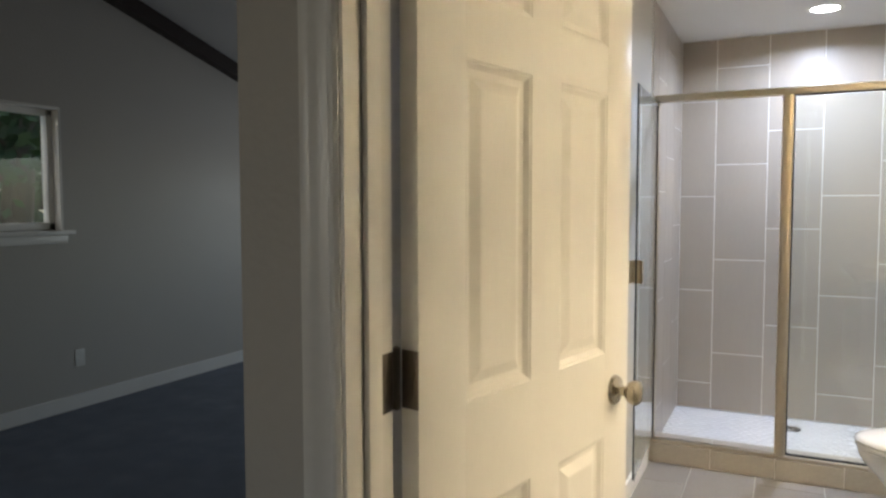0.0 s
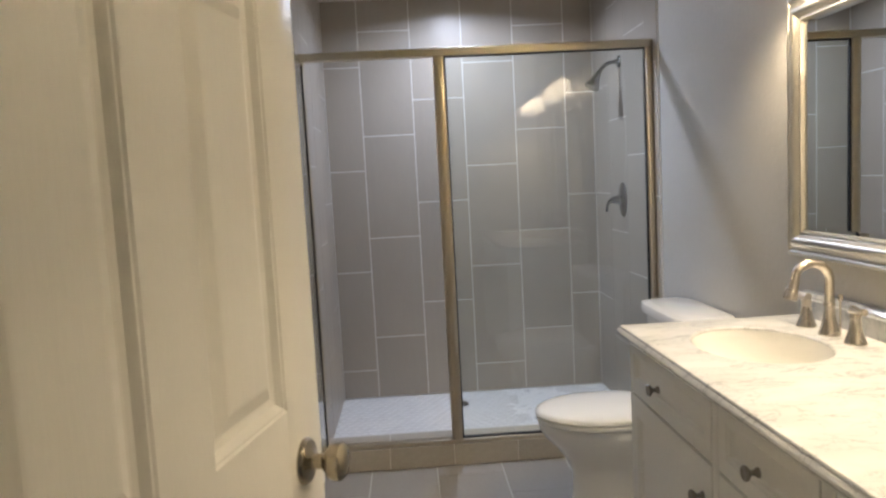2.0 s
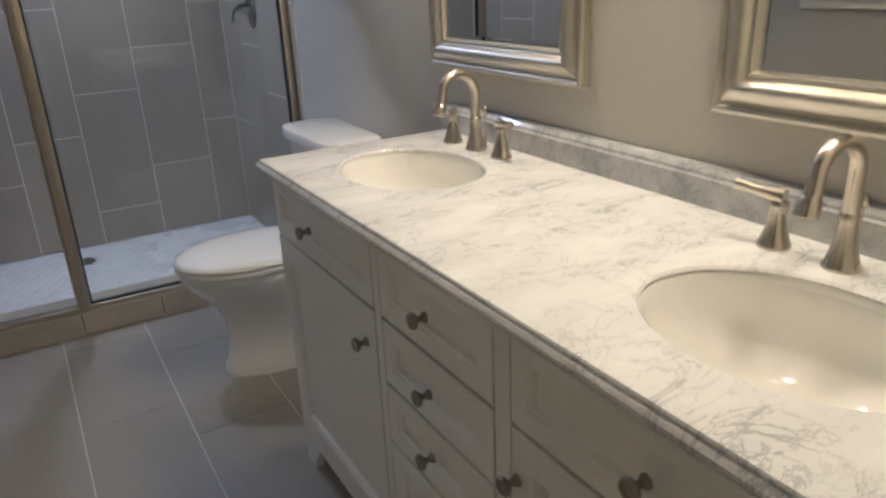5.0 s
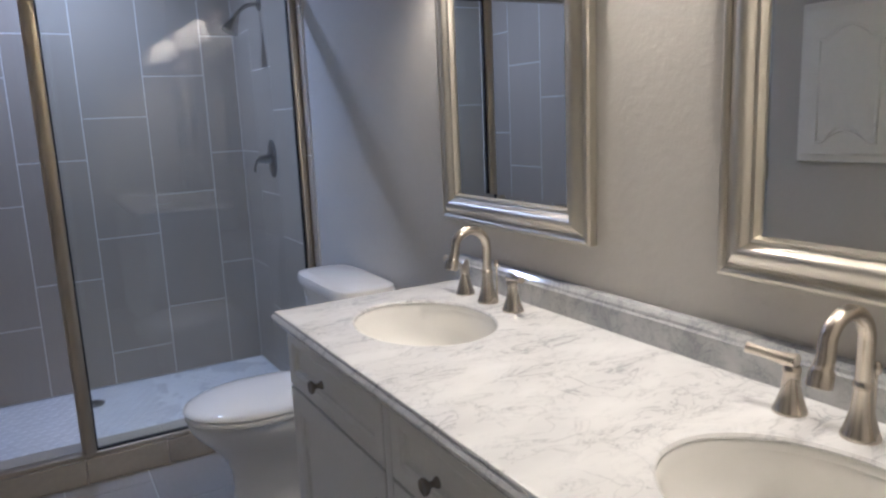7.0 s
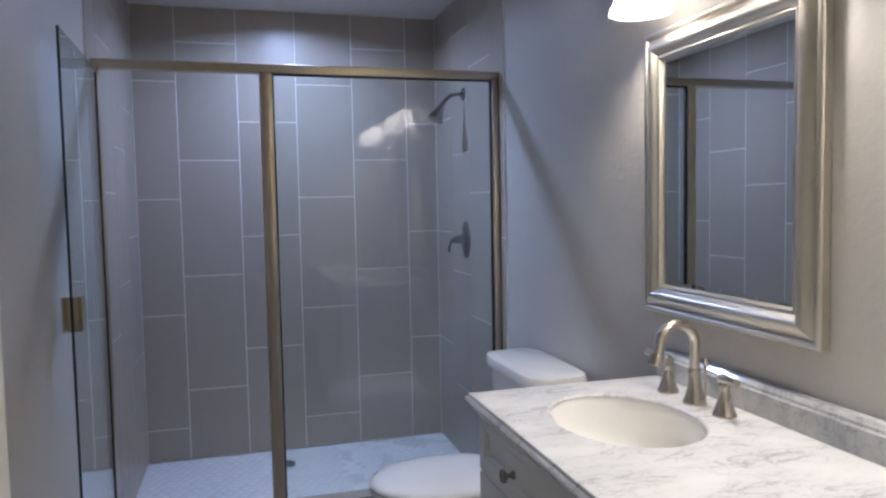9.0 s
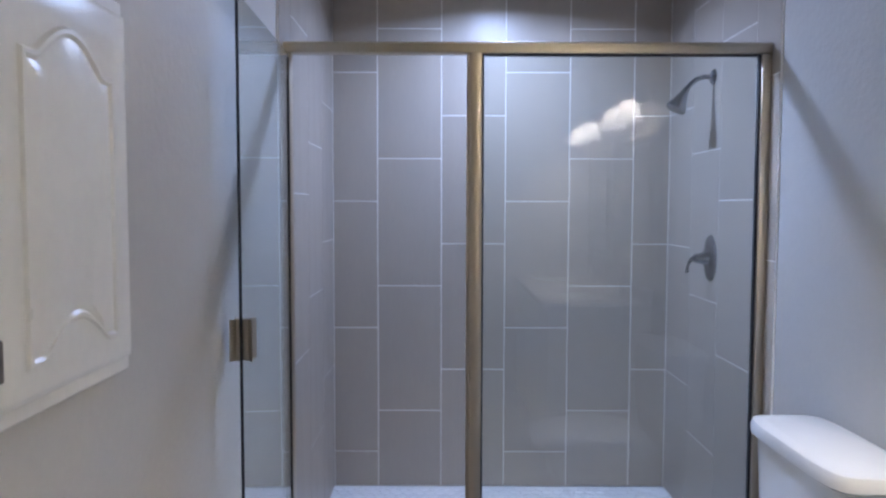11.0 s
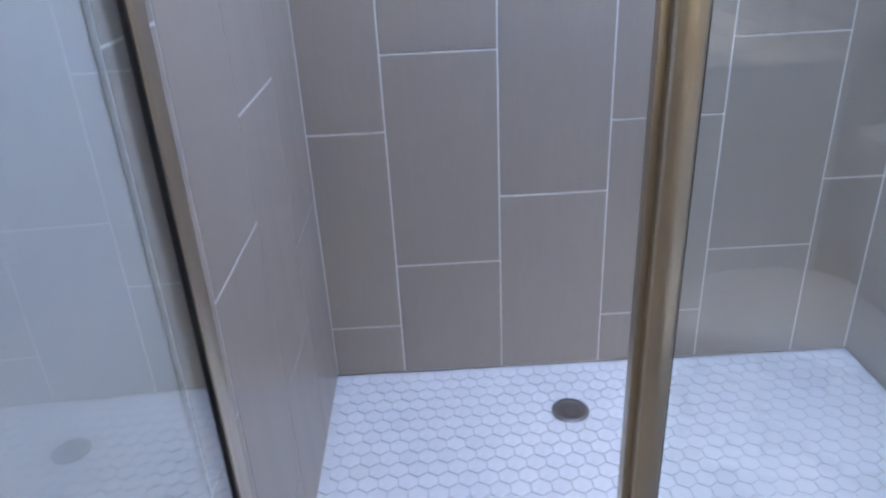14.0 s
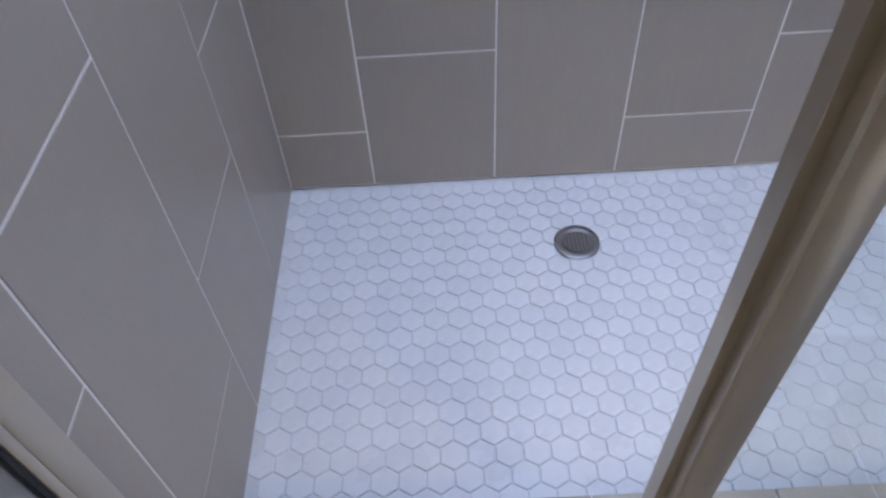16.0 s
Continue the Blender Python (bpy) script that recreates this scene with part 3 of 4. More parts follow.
# ---- vanity ----
VY0, VY1, VX, VT = -2.92, -1.42, -0.524, 0.885
van = thing("vanity_cabinet", "white painted double vanity cabinet with recessed panels", "vanity", pose(0, 0, 0))
bm = box(VX + 0.018, 0.0, VY0, VY1, 0.10, 0.685)
solid(bm, VX + 0.018, 0.0, VY0, VY0 + 0.018, 0.685, 0.853)
solid(bm, VX + 0.018, 0.0, VY1 - 0.018, VY1, 0.685, 0.853)
solid(bm, VX + 0.018, VX + 0.036, VY0 + 0.018, VY1 - 0.018, 0.685, 0.853)
part("body", bm, CABINET, van)
part("plinth", box(VX + 0.004, 0.0, VY0 - 0.006, VY1 + 0.006, 0.085, 0.118, bevel=0.006), CABINET, van)
for y in (VY0, VY1 - 0.10):
    bm = bmesh.new()
    prof = [(0, 0), (0.055, 0), (0.065, 0.04), (0.10, 0.072), (0.10, 0.09), (0, 0.09)]
    if y == VY0:
        rings(bm, [[(x, VY0 - 0.004 + u, z) for u, z in prof] for x in (VX + 0.006, VX + 0.03)], True, True)
    else:
        rings(bm, [[(x, VY1 + 0.004 - u, z) for u, z in prof] for x in (VX + 0.006, VX + 0.03)], True, True)
    part("foot", bm, CABINET, van)
    part("rear_foot", box(-0.08, -0.01, y + 0.02, y + 0.08, 0.0, 0.09), CABINET, van)
part("toe_board", box(VX + 0.06, VX + 0.075, VY0 + 0.05, VY1 - 0.05, 0.0, 0.09), CABINET, van)


def knob(parent, y, z):
    bm = bmesh.new()
    lathe(bm, ((0.010, 0), (0.009, 0.004), (0.0055, 0.008), (0.0055, 0.014), (0.009, 0.018), (0.0140, 0.022), (0.0150, 0.0255), (0.0135, 0.0285), (0.0105, 0.0285), (0.0085, 0.0262), (0.003, 0.0258)), 20, pose(VX - 0.002, y, z, 0, -90, 0))
    part("knob", bm, KNOB_METAL, parent, "pewter round knob", smooth=40)


def front(name, y0, y1, z0, z1, knob_at):
    """A drawer front or door with a recessed panel and a small bead."""
    bm = bmesh.new()
    rail = 0.052 if z1 - z0 > 0.3 else 0.034
    steps = ((0, -0.018), (0, -0.001), (0.001, 0), (rail, 0), (rail + 0.004, -0.003), (rail + 0.009, -0.0035), (rail + 0.013, -0.010), (rail + 0.017, -0.012))
    rect_rings(bm, y0, y1, z0, z1, steps, lambda u, v, h: (VX - h, u, v), cap=True, cap_back=True)
    p = part(name, bm, CABINET, van, smooth=None)
    knob(p, *knob_at)


g3 = 0.003
c_edges = ((-1.425, -1.974), (-2.004, -2.370), (-2.410, -2.915))
for k in (0, 2):
    hi, lo = c_edges[k]
    mid = (hi + lo) / 2
    front("drawer_front", lo + g3, hi - g3, 0.700, 0.846, (mid + (0.034 if k == 0 else 0.0), 0.768))
    front("cabinet_door", lo + g3, hi - g3, 0.125, 0.692, ((lo + 0.042) if k == 0 else (hi - 0.020), 0.612))
hi, lo = c_edges[1]
for z0, z1, zk in ((0.700, 0.846, 0.768), (0.560, 0.692, 0.622), (0.425, 0.552, 0.492), (0.125, 0.417, 0.300)):
    front("drawer_front", lo + g3, hi - g3, z0, z1, ((hi + lo) / 2 + 0.006, zk))
for y, half in ((-1.989, 0.013), (-2.390, 0.018)):
    part("stile", box(VX + 0.001, VX + 0.02, y - half, y + half, 0.118, 0.853, bevel=0.001), CABINET, van)

# marble top with two oval openings, ogee edge and splash
top = thing("marble_countertop", "white carrara marble vanity top with ogee edge", "countertop", pose(0, 0, 0))
TX0, TX1, TY0, TY1 = -0.554, 0.002, -2.935, -1.405
SINKS = ((-0.293, -1.72), (-0.293, -2.655))
RX, RY = 0.150, 0.192
bm = bmesh.new()
ix0, iy0, iy1 = TX0 + 0.014, TY0 + 0.014, TY1 - 0.014


def flat(x0, x1, y0, y1):
    bm.faces.new([bm.verts.new(p) for p in ((x0, y0, VT), (x1, y0, VT), (x1, y1, VT), (x0, y1, VT))])


edges_y = [iy0]
for cx, cy in SINKS[::-1]:
    edges_y += [cy - 0.222, cy + 0.222]
edges_y.append(iy1)
for a, b in zip(edges_y[::2], edges_y[1::2]):
    flat(ix0, TX1, a, b)
for cx, cy in SINKS:
    n = 64
    hole = oval(cx, cy, RX, RY, VT, n)
    square = []
    for p in hole:
        dx, dy = p[0] - cx, p[1] - cy
        ex = (TX1 - cx) if dx > 0 else (cx - ix0)
        k = min(ex / abs(dx) if abs(dx) > 1e-6 else 1e9, 0.222 / abs(dy) if abs(dy) > 1e-6 else 1e9)
        square.append((cx + dx * k, cy + dy * k, VT))
    rim = [[(q[0], q[1], VT) for q in square], oval(cx, cy, RX + 0.004, RY + 0.004, VT, n), oval(cx, cy, RX, RY, VT - 0.004, n), oval(cx, cy, RX, RY, VT - 0.007, n)]
    rings(bm, rim)
    for sx in (ix0, TX1):
        for sy in (cy - 0.222, cy + 0.222):
            near = sorted(square, key=lambda q: (q[0] - sx) ** 2 + (q[1] - sy) ** 2)[:2]
            bm.faces.new([bm.verts.new((sx, sy, VT)), bm.verts.new(near[0]), bm.verts.new(near[1])])
loops = []
for o, z in ((0.014, VT), (0.009, VT - 0.001), (0.007, VT - 0.004), (0.007, VT - 0.007), (0.003, VT - 0.010), (0.0, VT - 0.015), (0.0, VT - 0.020), (0.004, VT - 0.026), (0.009, VT - 0.029), (0.010, VT - 0.034), (0.05, VT - 0.034)):
    loops.append([(TX0 + o, TY0 + o, z), (TX1, TY0 + o, z), (TX1, TY1 - o, z), (TX0 + o, TY1 - o, z)])
rings(bm, loops)
bmesh.ops.remove_doubles(bm, verts=bm.verts, dist=0.0004)
part("slab", bm, MARBLE, top, smooth=30)
bm = bmesh.new()
prof = [(-0.006, 0), (-0.024, 0), (-0.024, 0.050), (-0.020, 0.054), (-0.019, 0.060), (-0.012, 0.068), (-0.004, 0.070), (0.006, 0.070), (0.006, 0)]
rings(bm, [[(x, y, VT + z + 0.0005) for x, z in prof] for y in (TY0 + 0.012, TY1 - 0.012)], True, True)
part("backsplash", bm, SPLASH, top, "grey-veined marble backsplash", smooth=30)


def sink(cx, cy):
    s = thing("sink_basin", "white oval undermount porcelain basin", "sink", pose(cx, cy, VT - 0.007), group="basins in the marble top")
    bm = bmesh.new()
    prof = [(1.10, 0.0), (1.02, 0.0), (1.0, -0.004), (0.985, -0.02), (0.94, -0.060), (0.84, -0.098), (0.66, -0.126), (0.38, -0.142), (0.13, -0.147)]
    inner = [oval(-0.27 * z, 0, RX * k, RY * k, z, 56) for k, z in prof]
    outer = [oval(-0.27 * z, 0, RX * k, RY * k, z - 0.012, 56) for k, z in prof[::-1]]
    rings(bm, inner + outer[:-1] + [inner[0]])
    bmesh.ops.remove_doubles(bm, verts=bm.verts, dist=0.0005)
    part("bowl", bm, PORCELAIN, s, smooth=60)
    bm = bmesh.new()
    lathe(bm, ((0.030, -0.150), (0.030, -0.1435), (0.025, -0.141), (0.019, -0.145), (0.018, -0.138), (0.012, -0.134), (0.004, -0.133)), 28, pose(0.040, 0, 0))
    part("drain", bm, NICKEL, s, smooth=40)


for c in SINKS:
    sink(*c)


def bell(h, r0, r1):
    return ((r0, 0), (r0, 0.004), (r0 * 0.93, 0.008), (r0 * 0.86, 0.012), (r1 * 1.25, h * 0.45), (r1, h * 0.8), (r1, h * 0.86), (r1 * 1.12, h * 0.88), (r1 * 1.12, h * 0.95), (r1 * 0.9, h))


def faucet(x, y):
    f = thing("faucet", "brushed nickel widespread gooseneck faucet with lever handles", "faucet", pose(x, y, VT), group="faucets on the marble top")
    bm = bmesh.new()
    lathe(bm, bell(0.082, 0.026, 0.0125), 28)
    part("spout_base", bm, NICKEL, f, smooth=40)
    bm = bmesh.new()
    r, zc = 0.046, 0.138
    pts = [(0, 0, 0.078), (0, 0, 0.11)] + [(-r + r * math.cos(a), 0, zc + r * math.sin(a)) for a in [math.pi * k / 14 for k in range(13)]]
    pts += [(-2 * r + 0.002, 0, zc - 0.004), (-2 * r - 0.004, 0, zc - 0.022)]
    tube(bm, pts, [0.0115] * 14 + [0.0115, 0.012, 0.013], 18)
    part("spout", bm, NICKEL, f, smooth=60)
    bm = bmesh.new()
    lathe(bm, ((0.0125, 0.010), (0.0155, 0.004), (0.016, 0), (0.0165, -0.016), (0.014, -0.018)), 22, pose(-2 * r - 0.006, 0, zc - 0.026, 0, 14, 0))
    part("nozzle", bm, NICKEL, f, smooth=40)
    bm = bmesh.new()
    tube(bm, [(0.028, 0, 0.0), (0.028, 0, 0.085)], 0.0028, 8)
    lathe(bm, ((0.003, 0.082), (0.007, 0.086), (0.0075, 0.096), (0.004, 0.102)), 14, pose(0.028, 0, 0))
    part("lift_rod", bm, NICKEL, f, smooth=50)
    for s in (-1, 1):
        bm = bmesh.new()
        lathe(bm, bell(0.072, 0.025, 0.012), 26, pose(0.0, s * 0.105, 0))
        h = part("handle", bm, NICKEL, f, smooth=40)
        bm = bmesh.new()
        tube(bm, [(0, s * 0.097, 0.079), (-0.004, s * 0.115, 0.080), (-0.012, s * 0.140, 0.084), (-0.020, s * 0.168, 0.088)], [0.0125, 0.010, 0.0075, 0.0085], 14)
        part("lever", bm, NICKEL, h, smooth=60)


faucet(-0.088, -1.675)
faucet(-0.090, -2.592)


# ---- framed mirrors ----
def mirror(y0, y1, z0, z1):
    yc, zc = (y0 + y1) / 2, (z0 + z1) / 2
    a, b = (y1 - y0) / 2, (z1 - z0) / 2
    m = thing("framed_mirror", "wall mirror in a silver moulded frame above the vanity", "mirror", pose(XE - 0.002, yc, zc), group="mirrors over the vanity")
    bm = bmesh.new()
    knots = ((0, 0.018), (0.003, 0.023), (0.008, 0.025), (0.013, 0.023), (0.016, 0.019), (0.019, 0.019), (0.026, 0.026), (0.036, 0.033), (0.046, 0.035), (0.054, 0.031), (0.060, 0.023), (0.063, 0.020), (0.066, 0.020), (0.068, 0.022), (0.071, 0.022), (0.073, 0.017), (0.076, 0.010))
    steps = [(0, 0)]
    for k in range(len(knots) - 1):
        p0, p1, p2, p3 = knots[max(k - 1, 0)], knots[k], knots[k + 1], knots[min(k + 2, len(knots) - 1)]
        for u in (0.0, 0.33, 0.67):
            steps.append(tuple(0.5 * (2 * b + (c - a) * u + (2 * a - 5 * b + 4 * c - d) * u * u + (3 * b - a - 3 * c + d) * u ** 3) for a, b, c, d in zip(p0, p1, p2, p3)))
    steps.append(knots[-1])
    rect_rings(bm, -a, a, -b, b, steps, lambda u, v, h: (-h, u, v), cap=False)
    part("frame", bm, SILVER, m, smooth=None)
    bm = bmesh.new()
    rect_rings(bm, -a + 0.074, a - 0.074, -b + 0.074, b - 0.074, ((0, 0.0105), (0.012, 0.0115)), lambda u, v, h: (-h, u, v))
    part("mirror_glass", bm, MIRROR, m, "bevelled mirror glass", smooth=None)


mirror(-1.962, -1.345, 1.052, 1.785)
mirror(-2.905, -2.288, 1.050, 1.785)


# ---- vanity lights ----
def vanity_light(yc):
    f = thing("vanity_light", "two-lamp nickel vanity light with frosted bell shades, lit", "wall light", pose(XE - 0.001, yc, 1.955), group="lights over the mirrors")
    part("backplate", box(-0.022, 0, -0.21, 0.21, -0.035, 0.035, bevel=0.008, segments=3), NICKEL, f)
    for s in (-1, 1):
        y = s * 0.17
        bm = bmesh.new()
        tube(bm, [(-0.02, y, 0.0), (-0.06, y, 0.012), (-0.09, y, 0.02), (-0.112, y, 0.008), (-0.118, y, -0.02)], 0.008)
        lathe(bm, ((0.012, 0.0), (0.024, -0.006), (0.026, -0.035), (0.020, -0.037)), 20, pose(-0.118, y, -0.012))
        part("arm", bm, NICKEL, f, smooth=50)
        bm = bmesh.new()
        prof = ((0.030, -0.035), (0.040, -0.040), (0.047, -0.060), (0.052, -0.090), (0.060, -0.115), (0.072, -0.140), (0.076, -0.150))
        rings(bm, [[(-0.118 + r * math.cos(2 * math.pi * i / 32), y + r * math.sin(2 * math.pi * i / 32), z) for i in range(32)] for r, z in prof])
        part("shade", bm, FROSTED, f, "frosted white glass bell shade", smooth=60)
        bm = bmesh.new()
        lathe(bm, ((0.010, -0.045), (0.014, -0.055), (0.024, -0.075), (0.028, -0.092), (0.022, -0.112), (0.008, -0.120)), 20, pose(-0.118, y, 0))
        bulb = part("bulb", bm, BULB, f, smooth=60)
        bulb.visible_shadow = False
        lamp = new("vanity_lamp", bpy.data.lights.new("vanity_lamp", "POINT"))
        lamp.data.energy, lamp.data.color, lamp.data.shadow_soft_size = BULB_POWER, BULB_COLOR, 0.03
        lamp.matrix_world = pose(XE - 0.119, yc + y, 1.955 - 0.095)


vanity_light(-1.655)
vanity_light(-2.62)

# ---- wall cabinet opposite the mirrors ----
cab = thing("wall_cabinet", "white recessed wall cabinet with arched panel door", "wall cabinet", pose(XW, -1.575, 1.40))
bm = bmesh.new()
rect_rings(bm, -0.20, 0.20, -0.29, 0.29, ((0, 0), (0, 0.014), (0.004, 0.018), (0.030, 0.018), (0.034, 0.014), (0.05, 0.014)), lambda u, v, h: (h, u, v))
part("face_frame", bm, TRIM, cab)
bm = bmesh.new()
rect_rings(bm, -0.168, 0.178, -0.262, 0.262, ((0, 0.0145), (0, 0.030), (0.010, 0.035), (0.05, 0.035)), lambda u, v, h: (h, u, v))
cdoor = part("cabinet_door", bm, TRIM, cab)


def arch_loop(inset):
    w, hh, n, out = 0.118 - inset, 0.205 - inset, 28, []
    for i in range(n + 1):
        u = -w + 2 * w * i / n
        out.append((u, -hh + 0.045 * max(0.0, math.cos(math.pi * u / (1.5 * w)) ) - 0.02))
    for i in range(n + 1):
        u = w - 2 * w * i / n
        out.append((u, hh - 0.045 + 0.045 * max(0.0, math.cos(math.pi * u / (1.5 * w)))))
    return out


bm = bmesh.new()
rings(bm, [[(h, u + 0.005, v) for u, v in arch_loop(i)] for i, h in ((0, 0.0345), (0.004, 0.0395), (0.009, 0.040), (0.014, 0.036), (0.032, 0.041))], False, True)
part("raised_panel", bm, TRIM, cdoor, smooth=25)
for z in (-0.20, 0.20):
    part("hinge", box(0.018, 0.041, -0.184, -0.164, z - 0.024, z + 0.024, bevel=0.002), DARK_METAL, cdoor, "dark cabinet hinge")

# ---- toilet ----
toilet = thing("toilet", "white two-piece porcelain toilet with closed lid", "toilet", pose(0, -0.79, 0))


def squircle(x0, x1, w, z, n=44, power=5.0):
    return oval((x0 + x1) / 2, 0, (x1 - x0) / 2, w, z, n, power)


bm = bmesh.new()
rings(bm, [squircle(-0.185, -0.02, 0.185, 0.40), squircle(-0.195, -0.015, 0.20, 0.42), squircle(-0.205, -0.012, 0.215, 0.56), squircle(-0.212, -0.010, 0.225, 0.755)], True, True)
part("tank", bm, PORCELAIN, toilet, smooth=50)
bm = bmesh.new()
rings(bm, [squircle(-0.220, -0.004, 0.236, 0.755), squircle(-0.228, 0.0, 0.243, 0.762), squircle(-0.228, 0.0, 0.243, 0.782), squircle(-0.222, -0.004, 0.238, 0.794), squircle(-0.200, -0.02, 0.215, 0.800)], True, True)
part("tank_lid", bm, PORCELAIN, toilet, smooth=40)
bm = bmesh.new()


def egg(x_front, x_back, w, z, n=48):
    """An egg-shaped loop, rounder at the front."""
    cx = x_back - (x_back - x_front) * 0.45
    out = []
    for i in range(n):
        a = 2 * math.pi * i / n
        c, s = math.cos(a), math.sin(a)
        rx = (x_back - cx) if c > 0 else (cx - x_front)
        p = 2.0 if c < 0 else 3.2
        out.append((cx + rx * math.copysign(abs(c) ** (2 / p), c), w * math.copysign(abs(s) ** (2 / p), s), z))
    return out


body = [egg(-0.590, -0.10, 0.120, 0.0), egg(-0.588, -0.10, 0.119, 0.03), egg(-0.572, -0.10, 0.112, 0.055), egg(-0.560, -0.10, 0.108, 0.13), egg(-0.562, -0.10, 0.110, 0.19), egg(-0.582, -0.08, 0.126, 0.245), egg(-0.622, -0.06, 0.154, 0.295), egg(-0.660, -0.05, 0.174, 0.335), egg(-0.680, -0.05, 0.183, 0.365), egg(-0.686, -0.05, 0.185, 0.390), egg(-0.678, -0.05, 0.178, 0.400)]
rings(bm, body, True, True)
part("bowl", bm, PORCELAIN, toilet, smooth=60)
bm = bmesh.new()
rings(bm, [egg(-0.686, -0.235, 0.183, 0.402), egg(-0.694, -0.230, 0.188, 0.407), egg(-0.694, -0.230, 0.188, 0.417), egg(-0.688, -0.234, 0.184, 0.421)], True, True)
part("seat", bm, PORCELAIN, toilet, smooth=45)
bm = bmesh.new()
rings(bm, [egg(-0.688, -0.235, 0.184, 0.4235), egg(-0.695, -0.230, 0.189, 0.428), egg(-0.692, -0.230, 0.187, 0.436), egg(-0.676, -0.240, 0.176, 0.443), egg(-0.65, -0.26, 0.150, 0.449), egg(-0.58, -0.30, 0.105, 0.454), egg(-0.51, -0.37, 0.05, 0.457)], True, True)
part("lid", bm, PORCELAIN, toilet, smooth=50)
for s in (-1, 1):
    part("lid_hinge", box(-0.245, -0.215, s * 0.075 - 0.022, s * 0.075 + 0.022, 0.40, 0.436, bevel=0.008, segments=3), PORCELAIN, toilet)

# ---- tiles, last ----
JOINT = 0.0038
TW, TH = 0.30, 0.60
mesh_cache = {}


def tile_mesh(sx, sy, sz, mat, bevel=0.0012):
    key = (round(sx, 4), round(sy, 4), round(sz, 4), mat.name)
    if key not in mesh_cache:
        me = finish(box(-sx / 2, sx / 2, -sy / 2, sy / 2, -sz / 2, sz / 2, bevel=bevel, segments=1))
        me.materials.append(mat)
        mesh_cache[key] = me
    return mesh_cache[key]


def tile(x0, x1, y0, y1, z0, z1, mat, parent, name="tile"):
    ob = new(name, tile_mesh(x1 - x0, y1 - y0, z1 - z0, mat))
    ob.location = ((x0 + x1) / 2, (y0 + y1) / 2, (z0 + z1) / 2)
    ob.parent = parent
    return ob


Z0 = 0.032


def rows_between(first, lo, hi):
    cuts = [lo] + [z for z in (first + TH * k for k in range(-1, 6)) if lo + 0.01 < z < hi - 0.01] + [hi]
    return zip(cuts, cuts[1:])


part("grout", box(XL - 0.006, XR + 0.006, YN - 0.0088, YN - 0.001, Z0, CEIL), GROUT, wall_n)
xs = [XL, -1.37, -1.07, -0.77, -0.47, -0.17, XR]
for i, (a, b) in enumerate(zip(xs, xs[1:])):
    for z0, z1 in rows_between((0.2, 0.4, 0.6)[i % 3], Z0, CEIL):
        tile(a + JOINT / 2, b - JOINT / 2, 0.85, YN - 0.004, z0 + JOINT / 2, z1 - JOINT / 2, TILE, wall_n)
YT = -0.24
for wall, x0, x1, gx0, gx1, order in ((wall_w, XW + 0.002, XL, XW + 0.0003, XL - 0.0012, (0.62, 0.42, 0.22, 0.62)), (wall_e, XR, XE - 0.002, XR + 0.0012, XE - 0.0003, (0.6, 0.4, 0.2, 0.6))):
    part("grout", box(gx0, gx1, YT, 0.853, Z0, CEIL), GROUT, wall)
    ys = [0.85, 0.545, 0.238, -0.064, YT]
    for i, (b, a) in enumerate(zip(ys, ys[1:])):
        for z0, z1 in rows_between(order[i], Z0, CEIL):
            tile(x0, x1, a + JOINT / 2, b - JOINT / 2, z0 + JOINT / 2, z1 - JOINT / 2, TILE, wall)

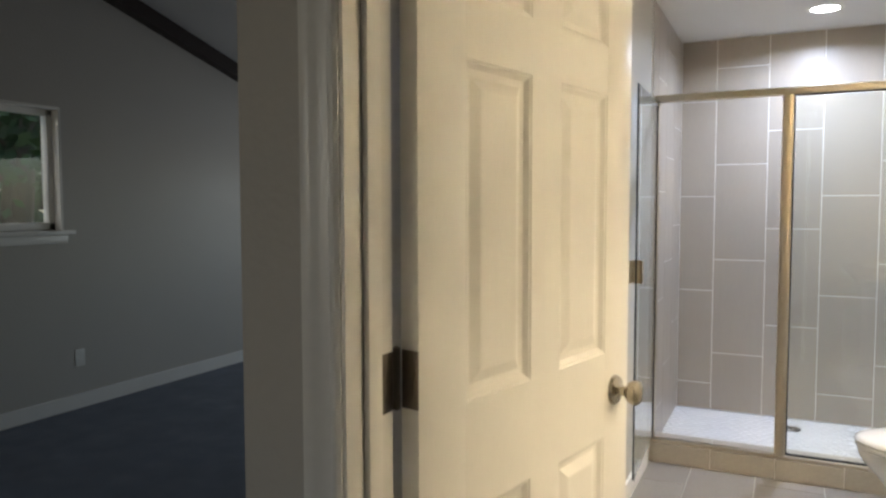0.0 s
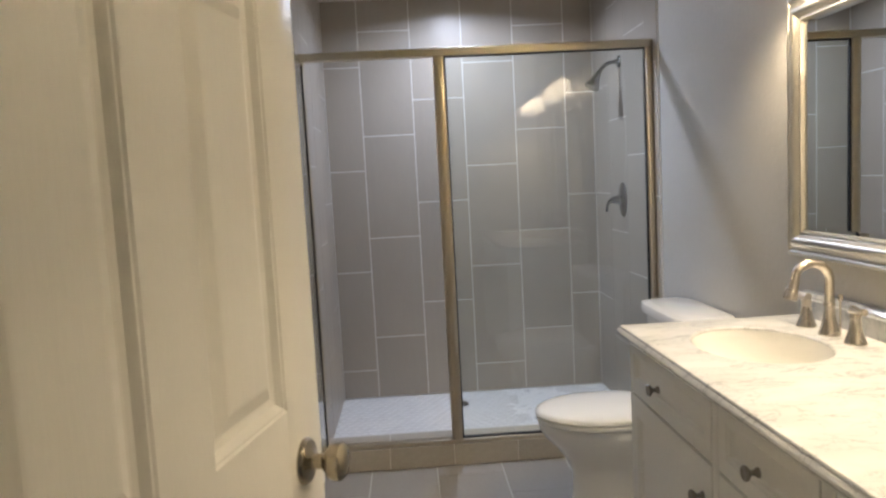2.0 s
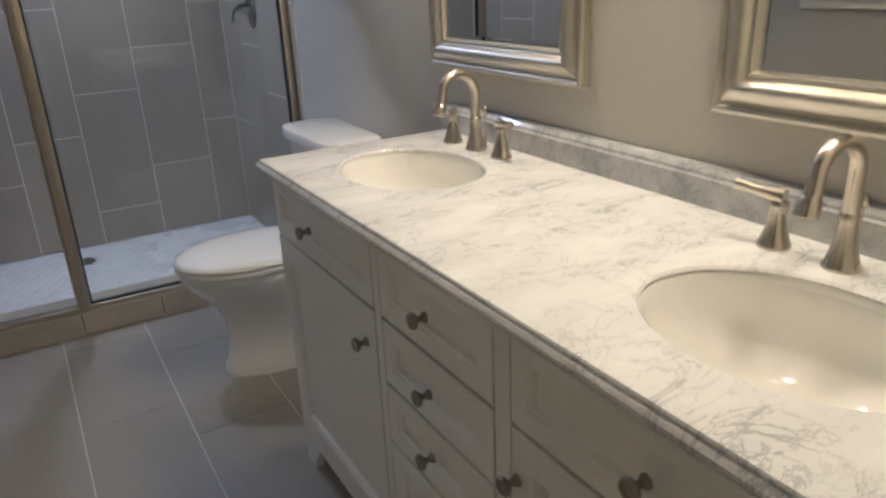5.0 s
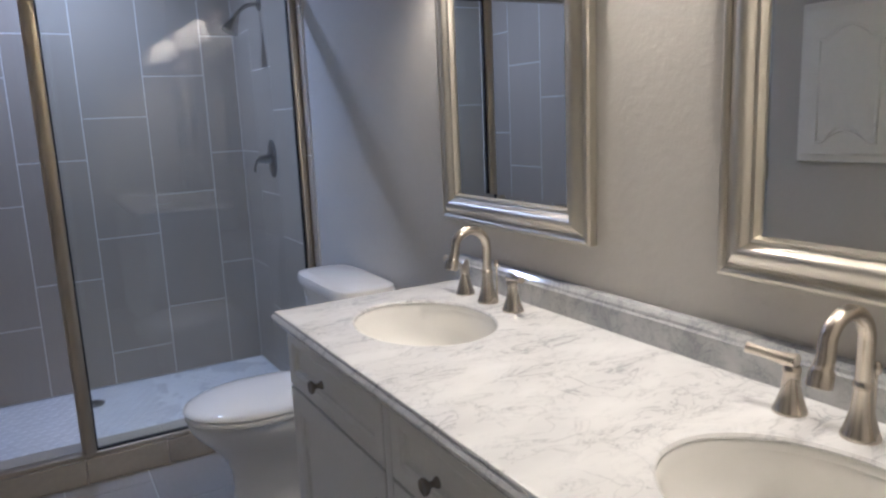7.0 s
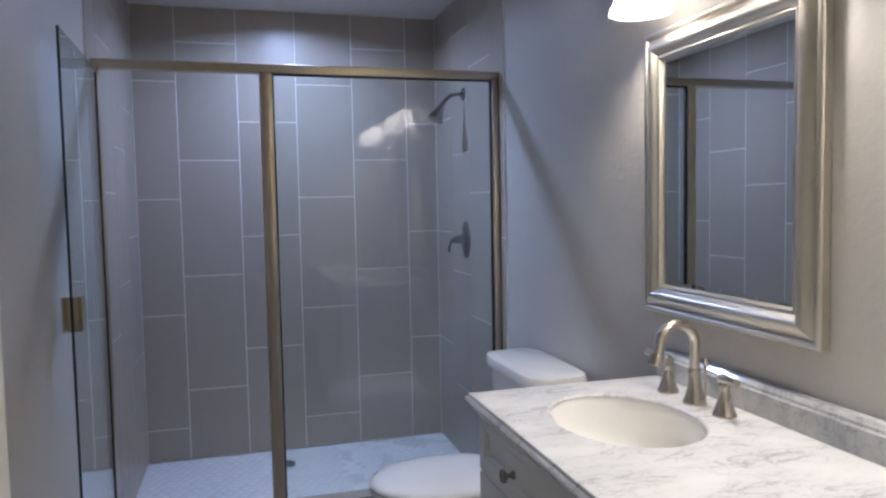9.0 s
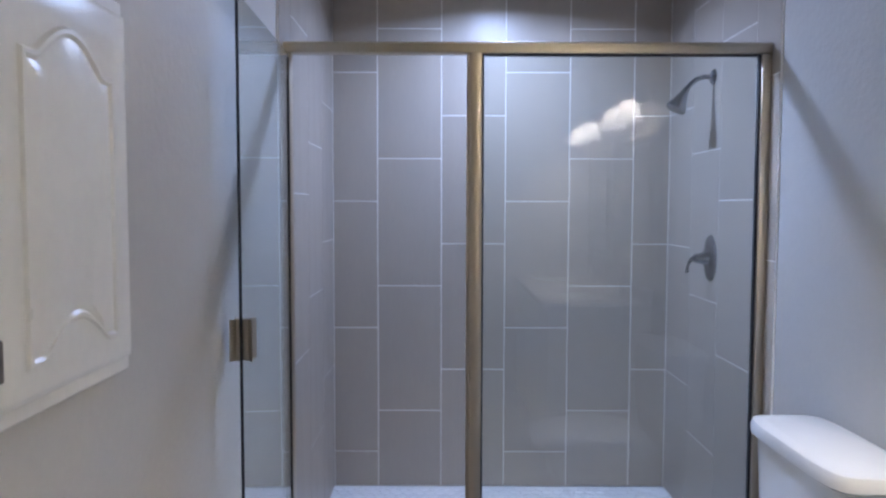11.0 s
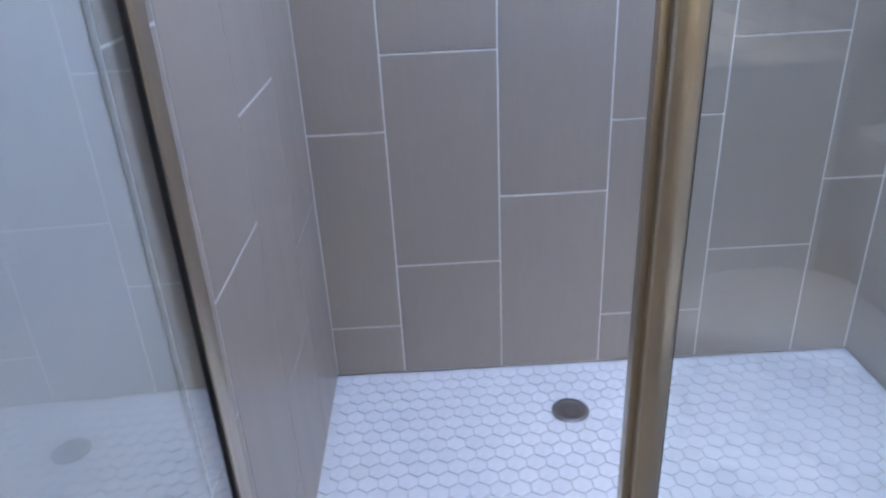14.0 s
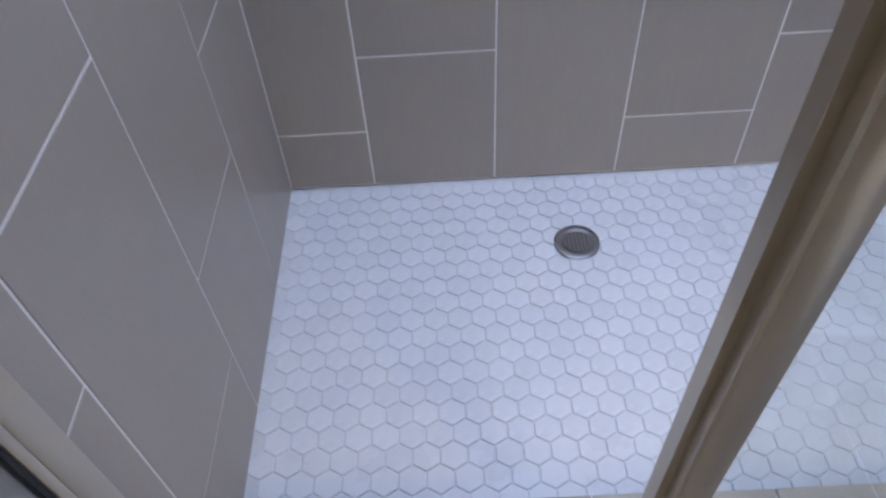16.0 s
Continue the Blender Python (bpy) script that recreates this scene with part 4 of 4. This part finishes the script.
# curb tiles
cx = [XL + 0.30 * k for k in range(6)] + [XR]
for a, b in zip(cx, cx[1:]):
    if b - a > 0.02:
        tile(a + 0.0015, b - 0.0015, YC - 0.095, YC - 0.087, 0.0, CZ - 0.0005, CURB_TILE, curb)
        tile(a + 0.0015, b - 0.0015, YC - 0.0865, YC + 0.095, CZ - 0.007, CZ, CURB_TILE, curb)
        tile(a + 0.0015, b - 0.0015, YC + 0.0875, YC + 0.095, Z0, CZ - 0.0075, CURB_TILE, curb)

# bathroom floor tiles
fx = [XW, -1.365, -1.065, -0.765, -0.465, -0.165, XE]
for i, (a, b) in enumerate(zip(fx, fx[1:])):
    first = (-0.45, -0.70, -0.90, -1.12, -0.70, -0.90)[i]
    cuts = [YS - 0.12] + sorted(y for y in (first - TH * k for k in range(-1, 6)) if YS - 0.10 < y < -0.21) + [-0.19]
    for y0, y1 in zip(cuts, cuts[1:]):
        tile(a + JOINT / 2, b - JOINT / 2, y0 + JOINT / 2, y1 - JOINT / 2, -0.010, 0.0, FLOOR_TILE, floor_bath)

# hexagon mosaic of the shower floor: the stretch by the open door as pieces, the rest joined
PITCH = 0.0508
R = (PITCH - 0.0032) / math.sqrt(3)


def hexagon(bm, x, y):
    loops = []
    for r, z in ((R, 0.0245), (R, 0.0290), (R - 0.0014, 0.0300)):
        loops.append([(x + r * math.sin(math.pi * k / 3), y + r * math.cos(math.pi * k / 3), z) for k in range(6)])
    rings(bm, loops, False, True)


bm = bmesh.new()
hexagon(bm, 0, 0)
hex_me = finish(bm)
hex_me.materials.append(HEX)
verts, faces = [], []
rest = bmesh.new()
count = 0
for j in range(26):
    y = 0.845 - 0.024 - j * PITCH * 0.866
    if y < 0.0:
        break
    for i in range(34):
        x = XL + 0.02 + (i + (j % 2) / 2) * PITCH
        if x > XR or math.hypot(x + 0.90, y - 0.62) < 0.055:
            continue
        if x < -0.62 and y > 0.1 and count < 300:
            ob = new("hex_tile", hex_me)
            ob.location, ob.parent = (x, y, 0), shower_pan
            count += 1
        else:
            hexagon(rest, x, y)
ob = part("hex_tiles", rest, HEX, shower_pan, smooth=None)
ob["kind"] = "stuff"
